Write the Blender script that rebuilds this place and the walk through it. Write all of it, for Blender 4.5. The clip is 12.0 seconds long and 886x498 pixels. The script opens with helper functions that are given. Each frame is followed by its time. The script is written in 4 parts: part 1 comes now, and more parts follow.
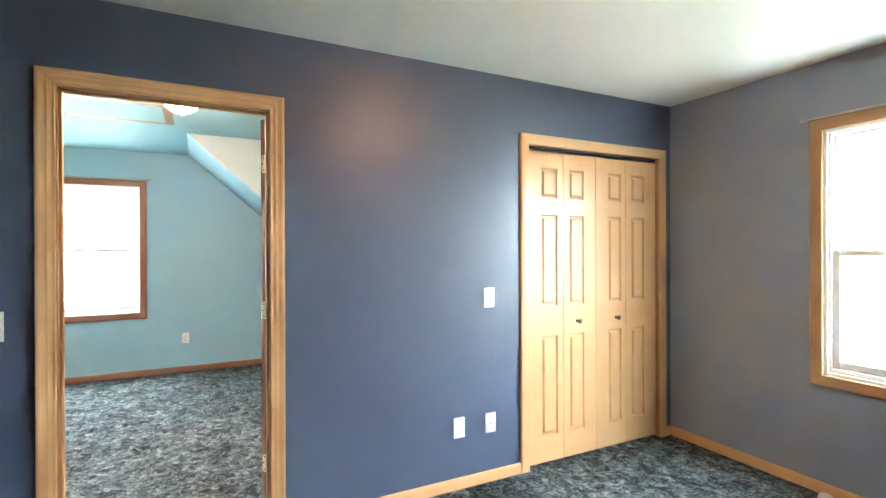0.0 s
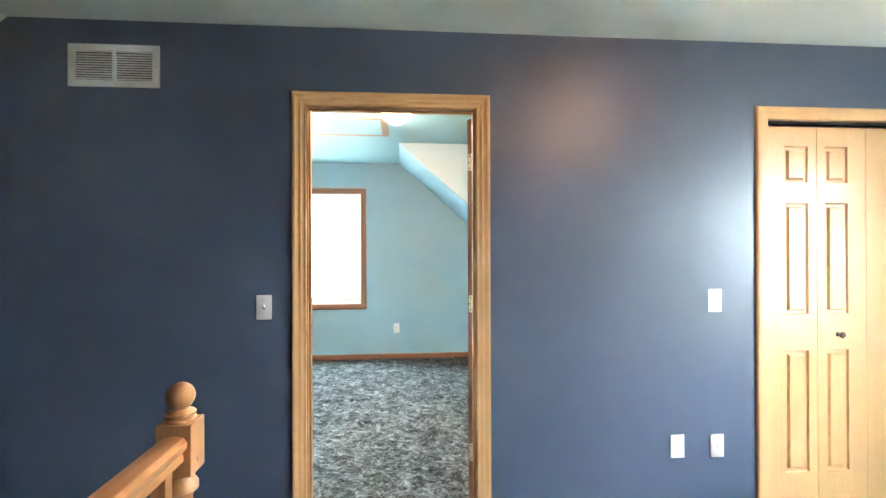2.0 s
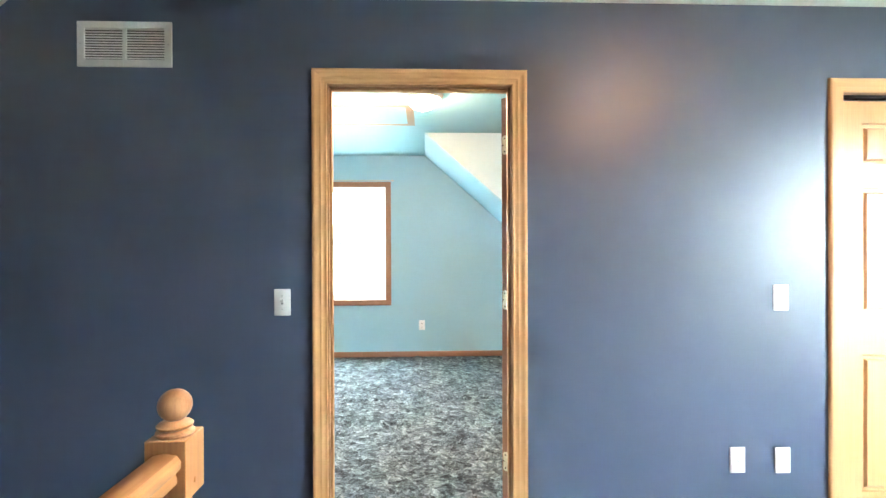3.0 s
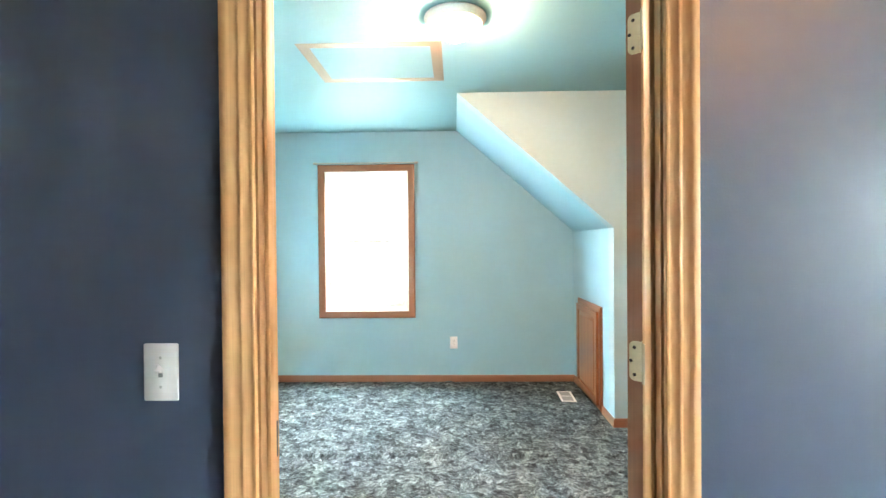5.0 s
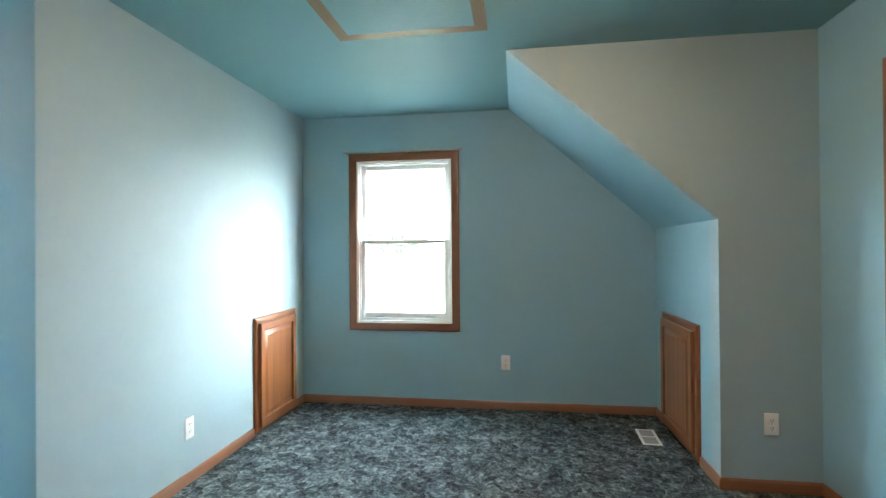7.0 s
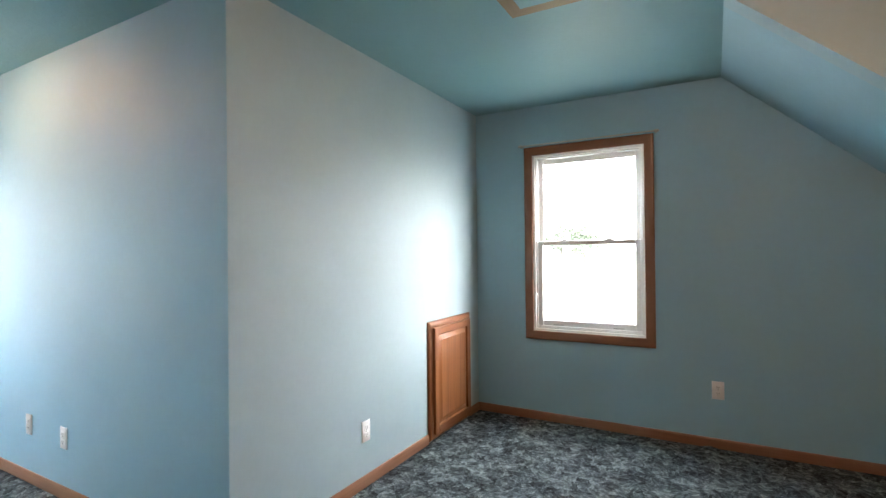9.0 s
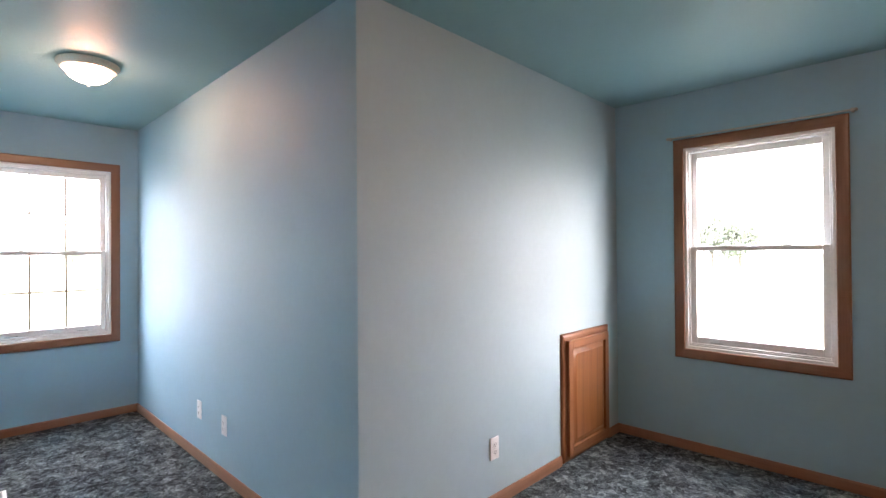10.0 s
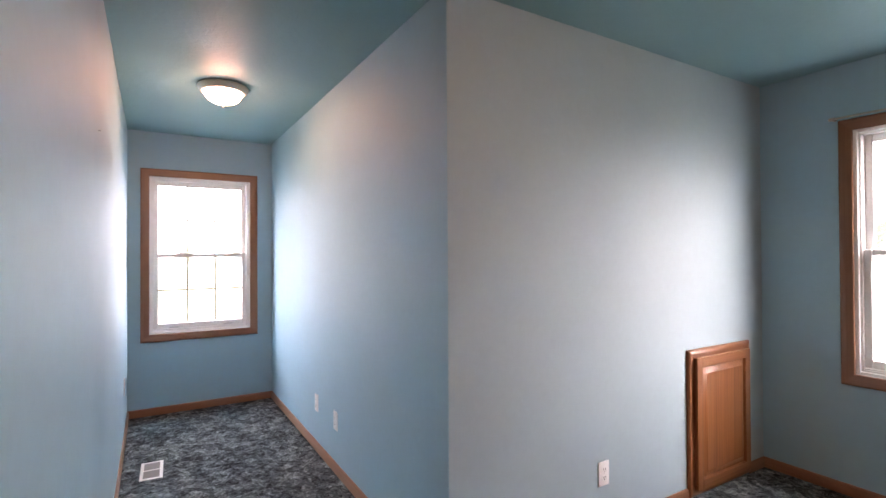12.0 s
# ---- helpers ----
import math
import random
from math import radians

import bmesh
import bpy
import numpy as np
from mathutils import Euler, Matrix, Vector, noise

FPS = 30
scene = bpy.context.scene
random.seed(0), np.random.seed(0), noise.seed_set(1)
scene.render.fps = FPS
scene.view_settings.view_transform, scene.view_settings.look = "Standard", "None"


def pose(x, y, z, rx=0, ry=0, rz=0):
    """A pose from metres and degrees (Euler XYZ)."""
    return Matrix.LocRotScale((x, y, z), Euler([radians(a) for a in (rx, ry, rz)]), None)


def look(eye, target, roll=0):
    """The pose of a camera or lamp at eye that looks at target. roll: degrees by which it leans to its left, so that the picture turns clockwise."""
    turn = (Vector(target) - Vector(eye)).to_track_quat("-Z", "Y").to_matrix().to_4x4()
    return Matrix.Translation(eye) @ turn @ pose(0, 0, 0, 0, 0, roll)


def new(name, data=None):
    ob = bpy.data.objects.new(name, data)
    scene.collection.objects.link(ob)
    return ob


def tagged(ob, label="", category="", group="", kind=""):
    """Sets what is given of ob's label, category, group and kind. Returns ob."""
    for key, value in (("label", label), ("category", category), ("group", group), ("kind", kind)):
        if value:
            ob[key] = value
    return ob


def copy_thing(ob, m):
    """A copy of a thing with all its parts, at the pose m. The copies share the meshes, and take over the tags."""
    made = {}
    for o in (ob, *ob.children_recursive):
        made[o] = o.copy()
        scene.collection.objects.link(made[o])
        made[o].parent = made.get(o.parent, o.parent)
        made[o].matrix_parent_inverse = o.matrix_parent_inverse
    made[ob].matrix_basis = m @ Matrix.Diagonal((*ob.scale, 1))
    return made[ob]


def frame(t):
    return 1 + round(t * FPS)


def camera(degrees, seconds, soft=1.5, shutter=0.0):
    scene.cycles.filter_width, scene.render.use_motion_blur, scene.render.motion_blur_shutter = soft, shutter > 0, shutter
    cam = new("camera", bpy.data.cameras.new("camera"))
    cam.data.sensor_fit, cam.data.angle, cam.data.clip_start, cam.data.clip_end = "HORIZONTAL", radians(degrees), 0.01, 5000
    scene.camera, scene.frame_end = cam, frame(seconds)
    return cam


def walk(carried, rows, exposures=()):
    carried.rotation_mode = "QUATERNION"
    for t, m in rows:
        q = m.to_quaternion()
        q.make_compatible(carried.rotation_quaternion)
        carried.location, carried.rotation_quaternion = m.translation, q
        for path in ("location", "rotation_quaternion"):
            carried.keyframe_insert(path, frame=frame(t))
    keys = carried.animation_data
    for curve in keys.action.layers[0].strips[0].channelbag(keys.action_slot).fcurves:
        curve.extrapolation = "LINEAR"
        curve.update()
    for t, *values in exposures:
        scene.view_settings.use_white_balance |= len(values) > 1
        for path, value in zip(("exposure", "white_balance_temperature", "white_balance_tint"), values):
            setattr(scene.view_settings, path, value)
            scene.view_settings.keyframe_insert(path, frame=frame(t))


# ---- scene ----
cam = camera(84.7, 12.0)
PATH = [
    (0, (0.1, -2.468, 1.395), (1.003, -0.684, 1.391), -0.2),
    (0.5, (0.074, -2.442, 1.389), (0.819, -0.585, 1.386), -0.3),
    (1, (0.062, -2.416, 1.379), (0.597, -0.489, 1.381), -0.2),
    (1.5, (0.054, -2.403, 1.372), (0.379, -0.429, 1.376), -0.2),
    (2, (0.043, -2.383, 1.362), (0.214, -0.39, 1.368), -0.2),
    (2.5, (0.038, -2.324, 1.348), (0.129, -0.326, 1.347), -0.2),
    (3, (0.023, -2.177, 1.334), (0.096, -0.179, 1.328), -0.2),
    (3.2, (0.011, -2.104, 1.336), (0.079, -0.105, 1.324), -0.3),
    (4.8, (0.003, -1.116, 1.346), (-0.04, 0.883, 1.327), -0.5),
    (5, (-0.004, -0.986, 1.352), (-0.052, 1.013, 1.332), -0.5),
    (5.5, (0.001, -0.716, 1.337), (-0.105, 1.281, 1.323), -0.6),
    (6, (0.048, -0.494, 1.313), (-0.161, 1.495, 1.316), -0.5),
    (6.5, (0.069, -0.349, 1.305), (-0.179, 1.636, 1.315), -0.3),
    (6.7, (0.069, -0.307, 1.299), (-0.189, 1.677, 1.31), -0.4),
    (8.3, (0.011, 0.028, 1.295), (-0.649, 1.916, 1.305), -0.4),
    (8.5, (-0.025, 0.049, 1.292), (-0.751, 1.912, 1.308), -0.6),
    (9, (-0.028, 0.079, 1.32), (-1.004, 1.825, 1.333), -0.6),
    (9.5, (-0.084, 0.146, 1.347), (-1.29, 1.742, 1.36), -0.5),
    (10, (-0.121, 0.206, 1.362), (-1.52, 1.635, 1.38), -0.4),
    (10.5, (-0.124, 0.269, 1.375), (-1.68, 1.525, 1.393), -0.4),
    (11, (-0.129, 0.32, 1.375), (-1.774, 1.456, 1.394), -0.3),
    (11.5, (-0.123, 0.358, 1.375), (-1.818, 1.419, 1.399), -0.3),
    (12, (-0.124, 0.376, 1.388), (-1.838, 1.406, 1.407), -0.3),
]
walk(cam, [(t, look(eye, target, roll)) for t, eye, target, roll in PATH],
     exposures=[(0, 6.02, 6150, 6), (0.8, 5.88, 6100, 6), (1.5, 5.92, 6080, 5), (2.5, 6.4, 6070, 5), (3, 6.46, 6060, 5), (5, 6.32, 6170, 4),
                (5.8, 5.68, 6130, 3), (6.5, 4.97, 6000, 2), (8.5, 4.39, 6430, 10), (9.5, 4.09, 6730, 21), (10.5, 4.02, 6900, 31), (12, 3.92, 7050, 33)])

# ---- world and sun ----
world = bpy.data.worlds.new("sky")
scene.world = world
world.use_nodes = True
wn = world.node_tree
sky = wn.nodes.new("ShaderNodeTexSky")
sky.sky_type = "NISHITA"
sky.sun_disc = False
sky.sun_elevation = radians(24)
sky.sun_rotation = radians(52)
sky.air_density = 1.0
sky.dust_density = 2.0
sky.ozone_density = 1.0
# a bright, even cloud cover with the clear sky only faintly through it
cloud = wn.nodes.new("ShaderNodeMix")
cloud.data_type = "RGBA"
cloud.inputs[0].default_value = 0.75
# an overcast sky is brightest overhead
toward = wn.nodes.new("ShaderNodeTexCoord")
height = wn.nodes.new("ShaderNodeSeparateXYZ")
wn.links.new(toward.outputs["Generated"], height.inputs[0])
rise = wn.nodes.new("ShaderNodeMapRange")
rise.inputs[1].default_value, rise.inputs[2].default_value = 0.0, 1.0
rise.inputs[3].default_value, rise.inputs[4].default_value = 0.75, 2.3
wn.links.new(height.outputs[2], rise.inputs[0])
tint = wn.nodes.new("ShaderNodeVectorMath")
tint.operation = "SCALE"
tint.inputs[0].default_value = (12.2, 13.3, 14.6)
wn.links.new(rise.outputs[0], tint.inputs[3])
wn.links.new(tint.outputs[0], cloud.inputs[7])
wn.links.new(sky.outputs[0], cloud.inputs[6])
wn.links.new(cloud.outputs[2], wn.nodes["Background"].inputs[0])
wn.nodes["Background"].inputs[1].default_value = 0.15

sun_data = bpy.data.lights.new("sun", "SUN")
sun_data.energy, sun_data.angle, sun_data.color = 0.55, radians(60), (1.0, 0.95, 0.88)
sun = new("sun", sun_data)
sun.matrix_basis = look((36.0, 28.0, 20.3), (0, 0, 0))


# ---- materials ----
class Mat:
    """A small builder for node materials."""

    def __init__(self, name):
        self.m = bpy.data.materials.new(name)
        self.m.use_nodes = True
        self.t = self.m.node_tree
        self.b = self.t.nodes["Principled BSDF"]
        self.tc = self.t.nodes.new("ShaderNodeTexCoord")

    def node(self, kind, **inputs):
        n = self.t.nodes.new(kind)
        for k, v in inputs.items():
            n.inputs[k.replace("_", " ")].default_value = v
        return n

    def link(self, a, b):
        self.t.links.new(a, b)

    def coords(self, scale, space="Object"):
        mp = self.node("ShaderNodeMapping")
        mp.inputs["Scale"].default_value = scale
        self.link(self.tc.outputs[space], mp.inputs["Vector"])
        return mp.outputs[0]

    def noise(self, scale, detail=4.0, rough=0.55, stretch=(1, 1, 1), distortion=0.0):
        n = self.node("ShaderNodeTexNoise", Scale=scale, Detail=detail, Roughness=rough, Distortion=distortion)
        self.link(self.coords(stretch), n.inputs["Vector"])
        return n.outputs["Fac"]

    def ramp(self, fac, stops):
        r = self.node("ShaderNodeValToRGB")
        while len(r.color_ramp.elements) < len(stops):
            r.color_ramp.elements.new(0.5)
        for e, (p, c) in zip(r.color_ramp.elements, stops):
            e.position, e.color = p, (*c, 1)
        self.link(fac, r.inputs[0])
        return r.outputs[0]

    def mix(self, fac, a, b, how="MIX"):
        n = self.t.nodes.new("ShaderNodeMix")
        n.data_type, n.blend_type = "RGBA", how
        for sock, v in ((n.inputs[0], fac), (n.inputs[6], a), (n.inputs[7], b)):
            if isinstance(v, bpy.types.NodeSocket):
                self.link(v, sock)
            elif isinstance(v, tuple):
                sock.default_value = (*v, 1)
            else:
                sock.default_value = v
        return n.outputs[2]

    def math(self, op, a, b):
        n = self.t.nodes.new("ShaderNodeMath")
        n.operation = op
        for sock, v in zip(n.inputs, (a, b)):
            if isinstance(v, bpy.types.NodeSocket):
                self.link(v, sock)
            else:
                sock.default_value = v
        return n.outputs[0]

    def bump(self, height, strength, distance):
        n = self.node("ShaderNodeBump", Strength=strength, Distance=distance)
        self.link(height, n.inputs["Height"])
        self.link(n.outputs[0], self.b.inputs["Normal"])

    def set(self, **kw):
        for k, v in kw.items():
            sock = self.b.inputs[k.replace("_", " ")]
            if isinstance(v, bpy.types.NodeSocket):
                self.link(v, sock)
            else:
                sock.default_value = (*v, 1) if isinstance(v, tuple) else v
        return self


def shade(c, k):
    return tuple(min(1.0, v * k) for v in c)


def paint(name, colour, rough, relief=0.25, spec=0.5, sheen=0.0):
    """Rolled wall paint: faint roller texture, faint cloudiness and scuffs."""
    m = Mat(name)
    cloud = m.noise(1.3, 3)
    fine = m.noise(26, 3)
    c = m.ramp(cloud, [(0.3, shade(colour, 0.96)), (0.7, shade(colour, 1.04))])
    c = m.mix(0.06, c, m.ramp(fine, [(0.35, shade(colour, 0.8)), (0.65, shade(colour, 1.2))]))
    r = m.ramp(m.noise(3.1, 4), [(0.3, (rough * 0.94,) * 3), (0.7, (rough * 1.08,) * 3)])
    m.set(Base_Color=c, Roughness=r, Specular_IOR_Level=spec, Coat_Weight=sheen, Coat_Roughness=0.68, Coat_IOR=1.6)
    m.bump(m.noise(190, 2), relief, 0.002)
    return m.m


def textured_ceiling(name, colour, rough):
    """Knocked-down plaster texture under paint."""
    m = Mat(name)
    blot = m.ramp(m.noise(24, 3, 0.6, distortion=0.6), [(0.44, (0, 0, 0)), (0.56, (1, 1, 1))])
    c = m.ramp(m.noise(1.1, 3), [(0.3, shade(colour, 0.96)), (0.7, shade(colour, 1.03))])
    m.set(Base_Color=c, Roughness=rough, Specular_IOR_Level=0.42)
    m.bump(m.math("ADD", blot, m.math("MULTIPLY", m.noise(90, 3), 0.4)), 0.25, 0.002)
    return m.m


def oak(name, axis, tone=(0.52, 0.245, 0.095), rough=0.32, figure=0.10):
    """Varnished oak with the grain along one axis (0, 1 or 2)."""
    m = Mat(name)

    def along(across, length):
        v = [across] * 3
        v[axis] = length
        return tuple(v)

    bands = m.noise(1.0, 2, 0.5, along(34.0, 0.45), 0.05)
    broad = m.noise(1.0, 2, 0.5, along(9.0, 0.35), 0.15)
    streak = m.noise(1.0, 3, 0.6, along(120.0, 1.3), 0.05)
    c = m.ramp(bands, [(0.28, shade(tone, 1 - figure)), (0.5, tone), (0.72, shade(tone, 1 + figure * 0.6))])
    c = m.mix(0.45, c, m.ramp(broad, [(0.3, shade(tone, 1 - figure * 1.5)), (0.7, shade(tone, 1 + figure * 1.2))]))
    c = m.mix(0.55, c, m.mix(1.0, c, m.ramp(streak, [(0.34, (1 - figure * 2.4, 1 - figure * 3.0, 1 - figure * 3.4)), (0.55, (1, 1, 1))]), "MULTIPLY"))
    pores = m.noise(1.0, 2, 0.5, along(300.0, 6.0))
    fleck = m.ramp(pores, [(0.36, (0.55, 0.5, 0.45)), (0.46, (1, 1, 1))])
    c = m.mix(0.18, c, m.mix(1.0, c, fleck, "MULTIPLY"))
    oi = m.t.nodes.new("ShaderNodeObjectInfo")
    c = m.mix(0.18, c, m.ramp(oi.outputs["Random"], [(0, shade(tone, 0.7)), (1, shade(tone, 1.25))]))
    m.set(Base_Color=c, Roughness=rough + 0.04, Specular_IOR_Level=0.5 if rough < 0.5 else 0.25, Coat_Weight=0.2 if rough < 0.5 else 0.0, Coat_Roughness=0.25)
    m.bump(pores, 0.08, 0.0006)
    return m.m


def plain(name, colour, rough, metal=0.0, grain=90, relief=0.05, vary=0.05, spec=0.5):
    m = Mat(name)
    c = m.ramp(m.noise(grain, 3), [(0.3, shade(colour, 1 - vary)), (0.7, shade(colour, 1 + vary))])
    m.set(Base_Color=c, Roughness=rough, Metallic=metal, Specular_IOR_Level=spec)
    m.bump(m.noise(grain * 3, 2), relief, 0.001)
    return m.m


def carpet_material():
    """Cut-pile carpet printed with short feathered strokes that lie every way, charcoal, slate and pale grey-green."""
    m = Mat("carpet_pile")
    warp = m.node("ShaderNodeTexNoise", Scale=11.0, Detail=3.0, Roughness=0.6)
    m.link(m.coords((1, 1, 0)), warp.inputs["Vector"])
    vec = m.t.nodes.new("ShaderNodeVectorMath")
    vec.operation = "MULTIPLY_ADD"
    m.link(warp.outputs["Color"], vec.inputs[0])
    vec.inputs[1].default_value = (0.085, 0.085, 0.0)
    m.link(m.coords((1, 1, 0)), vec.inputs[2])

    def strokes(scale, shift, fine, long):
        """Patches about 1 / scale across, each with its own tone and streaked along its own direction."""
        mp = m.node("ShaderNodeMapping")
        mp.inputs["Location"].default_value = (shift, shift * 0.7, 0)
        m.link(vec.outputs[0], mp.inputs["Vector"])
        v = m.node("ShaderNodeTexVoronoi", Scale=scale)
        v.voronoi_dimensions = "2D"
        m.link(mp.outputs[0], v.inputs["Vector"])
        parts = m.t.nodes.new("ShaderNodeSeparateColor")
        m.link(v.outputs["Color"], parts.inputs[0])
        off = m.t.nodes.new("ShaderNodeVectorMath")
        off.operation = "SUBTRACT"
        m.link(mp.outputs[0], off.inputs[0])
        m.link(v.outputs["Position"], off.inputs[1])
        turn = m.t.nodes.new("ShaderNodeVectorRotate")
        turn.rotation_type = "Z_AXIS"
        m.link(off.outputs[0], turn.inputs["Vector"])
        m.link(m.math("MULTIPLY", parts.outputs[0], 6.283), turn.inputs["Angle"])
        st = m.node("ShaderNodeMapping")
        st.inputs["Scale"].default_value = (fine, long, 1)
        m.link(turn.outputs[0], st.inputs["Vector"])
        n = m.node("ShaderNodeTexNoise", Scale=1.0, Detail=3.0, Roughness=0.65)
        m.link(st.outputs[0], n.inputs["Vector"])
        fade = m.t.nodes.new("ShaderNodeSeparateXYZ")
        m.link(turn.outputs[0], fade.inputs[0])
        tone = m.math("ADD", m.math("MULTIPLY", parts.outputs[1], 0.17), m.math("MULTIPLY", n.outputs["Fac"], 0.74))
        return m.math("ADD", tone, m.math("MULTIPLY", fade.outputs[0], 0.07 * scale))

    fac = m.math("ADD", m.math("MULTIPLY", strokes(18.0, 0.0, 70.0, 14.0), 0.6), m.math("MULTIPLY", strokes(32.0, 3.1, 105.0, 24.0), 0.4))
    fac = m.math("ADD", fac, m.math("MULTIPLY", m.math("SUBTRACT", m.noise(3.0, 3), 0.5), 0.13))
    c = m.ramp(fac, [(0.34, (0.014, 0.017, 0.019)), (0.42, (0.045, 0.055, 0.058)),
                     (0.50, (0.110, 0.134, 0.137)), (0.63, (0.31, 0.36, 0.36))])
    pile = m.noise(330, 2, 0.6)
    c = m.mix(0.3, c, m.mix(1.0, c, m.ramp(pile, [(0.3, (0.35, 0.35, 0.35)), (0.7, (1.4, 1.4, 1.4))]), "MULTIPLY"))
    m.set(Base_Color=c, Roughness=0.95, Specular_IOR_Level=0.1)
    m.bump(m.math("ADD", m.math("MULTIPLY", pile, 0.5), fac), 0.8, 0.012)
    return m.m


def glass_material():
    m = Mat("window_glass")
    m.set(Base_Color=(0.97, 0.99, 0.98), Roughness=0.0, IOR=1.45, Transmission_Weight=1.0)
    return m.m


def lamp_glass(name, colour, strength):
    m = Mat(name)
    cloud = m.noise(14, 3, 0.6, distortion=1.0)
    m.set(Base_Color=(0.85, 0.8, 0.72), Roughness=0.35, Emission_Strength=strength,
          Emission_Color=m.ramp(cloud, [(0.3, shade(colour, 0.9)), (0.7, colour)]))
    return m.m


def foliage(name, dark, light):
    """Thin leaves: half of the light passes through them."""
    m = Mat(name)
    geo = m.t.nodes.new("ShaderNodeNewGeometry")
    c = m.ramp(geo.outputs["Random Per Island"], [(0.0, dark), (1.0, light)])
    m.set(Base_Color=c, Roughness=0.7)
    through_ = m.t.nodes.new("ShaderNodeBsdfTranslucent")
    m.link(c, through_.inputs[0])
    both = m.t.nodes.new("ShaderNodeAddShader")
    m.link(m.b.outputs[0], both.inputs[0])
    m.link(through_.outputs[0], both.inputs[1])
    m.link(both.outputs[0], m.t.nodes["Material Output"].inputs[0])
    return m.m


def field_material():
    m = Mat("field_grass")
    c = m.ramp(m.noise(0.05, 5), [(0.35, (0.048, 0.054, 0.026)), (0.6, (0.062, 0.064, 0.034))])
    c = m.mix(0.4, c, m.ramp(m.noise(3.0, 4), [(0.3, (0.042, 0.050, 0.022)), (0.7, (0.068, 0.070, 0.038))]))
    m.set(Base_Color=c, Roughness=0.95)
    return m.m


NAVY = paint("navy_paint", (0.056, 0.076, 0.126), 0.43, relief=0.15, spec=1.0)
GREY = paint("lavender_grey_paint", (0.250, 0.296, 0.378), 0.45)
AQUA = paint("aqua_paint", (0.252, 0.452, 0.540), 0.66, spec=1.0, sheen=0.45)
# the aqua paint again, with window and lamp glare put into a greyer colour
GLARE_AQUA = paint("glare_aqua_paint", (0.328, 0.456, 0.500), 0.68, spec=1.0, sheen=0.25)
AQUA_CEIL = textured_ceiling("aqua_ceiling_paint", (0.214, 0.392, 0.432), 0.56)
WHITE_CEIL = textured_ceiling("white_ceiling_paint", (0.74, 0.74, 0.68), 0.6)
DRYWALL = plain("bare_drywall", (0.6, 0.58, 0.54), 0.9)
OAK = [oak("oak_grain_x", 0), oak("oak_grain_y", 1), oak("oak_grain_z", 2)]
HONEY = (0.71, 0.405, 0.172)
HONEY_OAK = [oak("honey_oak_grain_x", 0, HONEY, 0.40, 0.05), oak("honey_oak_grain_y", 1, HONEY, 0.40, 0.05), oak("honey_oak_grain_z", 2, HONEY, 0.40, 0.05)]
# aqua room oak: redder, and darkened so the tone holds its backlit shade
SHADED_RED = (0.27, 0.132, 0.070)
SHADED_RED_OAK = [oak("shaded_red_oak_grain_x", 0, SHADED_RED), oak("shaded_red_oak_grain_y", 1, SHADED_RED), oak("shaded_red_oak_grain_z", 2, SHADED_RED)]
DOOR_TONE = (0.255, 0.095, 0.032)
DOOR_OAK = [oak("amber_oak_grain_x", 0, DOOR_TONE, 0.34, 0.26), None, oak("amber_oak_grain_z", 2, DOOR_TONE, 0.34, 0.26)]
HATCH_TONE = (0.255, 0.16, 0.072)
HATCH_OAK = [oak("olive_oak_grain_x", 0, HATCH_TONE, 0.44), None, oak("olive_oak_grain_z", 2, HATCH_TONE, 0.44)]
# jambs and stops get less light; that shade is put into the tone
SHADED_JAMB_TONE = (0.46, 0.258, 0.112)
SHADED_JAMB_OAK = [oak("shaded_jamb_oak_grain_x", 0, SHADED_JAMB_TONE, 0.58, 0.06), None, oak("shaded_jamb_oak_grain_z", 2, SHADED_JAMB_TONE, 0.58, 0.06)]
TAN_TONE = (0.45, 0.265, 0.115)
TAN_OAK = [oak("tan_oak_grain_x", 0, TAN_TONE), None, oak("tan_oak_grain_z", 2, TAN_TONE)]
PALE_OAK = [oak("pale_oak_grain_x", 0, (0.66, 0.398, 0.180), 0.36, 0.045), None, oak("pale_oak_grain_z", 2, (0.66, 0.398, 0.180), 0.36, 0.045)]
VINYL = plain("white_vinyl", (0.80, 0.80, 0.78), 0.35)
PLASTIC = plain("white_plastic", (0.80, 0.79, 0.77), 0.3, relief=0.01, vary=0.015)
DARK = plain("dark_slot", (0.02, 0.02, 0.02), 0.6)
SLATE = plain("grey_louvre_enamel", (0.28, 0.29, 0.29), 0.45)
ENAMEL = plain("white_enamel", (0.72, 0.72, 0.69), 0.4)
BRASS = plain("polished_brass", (0.72, 0.55, 0.28), 0.22, 1.0)
PALE_BRASS = plain("pale_brass_plate", (0.66, 0.60, 0.42), 0.5, 0.7)
# hinge leaves on the jamb: brass darkened in colour to stand for shade
SHADED_BRASS = plain("shaded_brass", (0.38, 0.33, 0.22), 0.5, 0.6)
BRONZE = plain("brushed_nickel", (0.80, 0.75, 0.69), 0.55, 0.0)
KNOB = plain("dark_wood_knob", (0.10, 0.055, 0.030), 0.5)
PALE_STEEL = plain("pale_painted_steel", (0.46, 0.42, 0.36), 0.4, 0.3)
NICKEL = plain("dull_steel", (0.55, 0.55, 0.52), 0.35, 1.0)
# window grid bars, their backlit shade put into the dark colour
GRID = plain("backlit_grid", (0.30, 0.28, 0.20), 0.5)
GLASS = glass_material()
BULB = lamp_glass("lit_alabaster_glass", (1.0, 0.56, 0.36), 6.5)
BULB_ROOM = lamp_glass("bright_alabaster_glass", (1.0, 0.60, 0.38), 9.0)
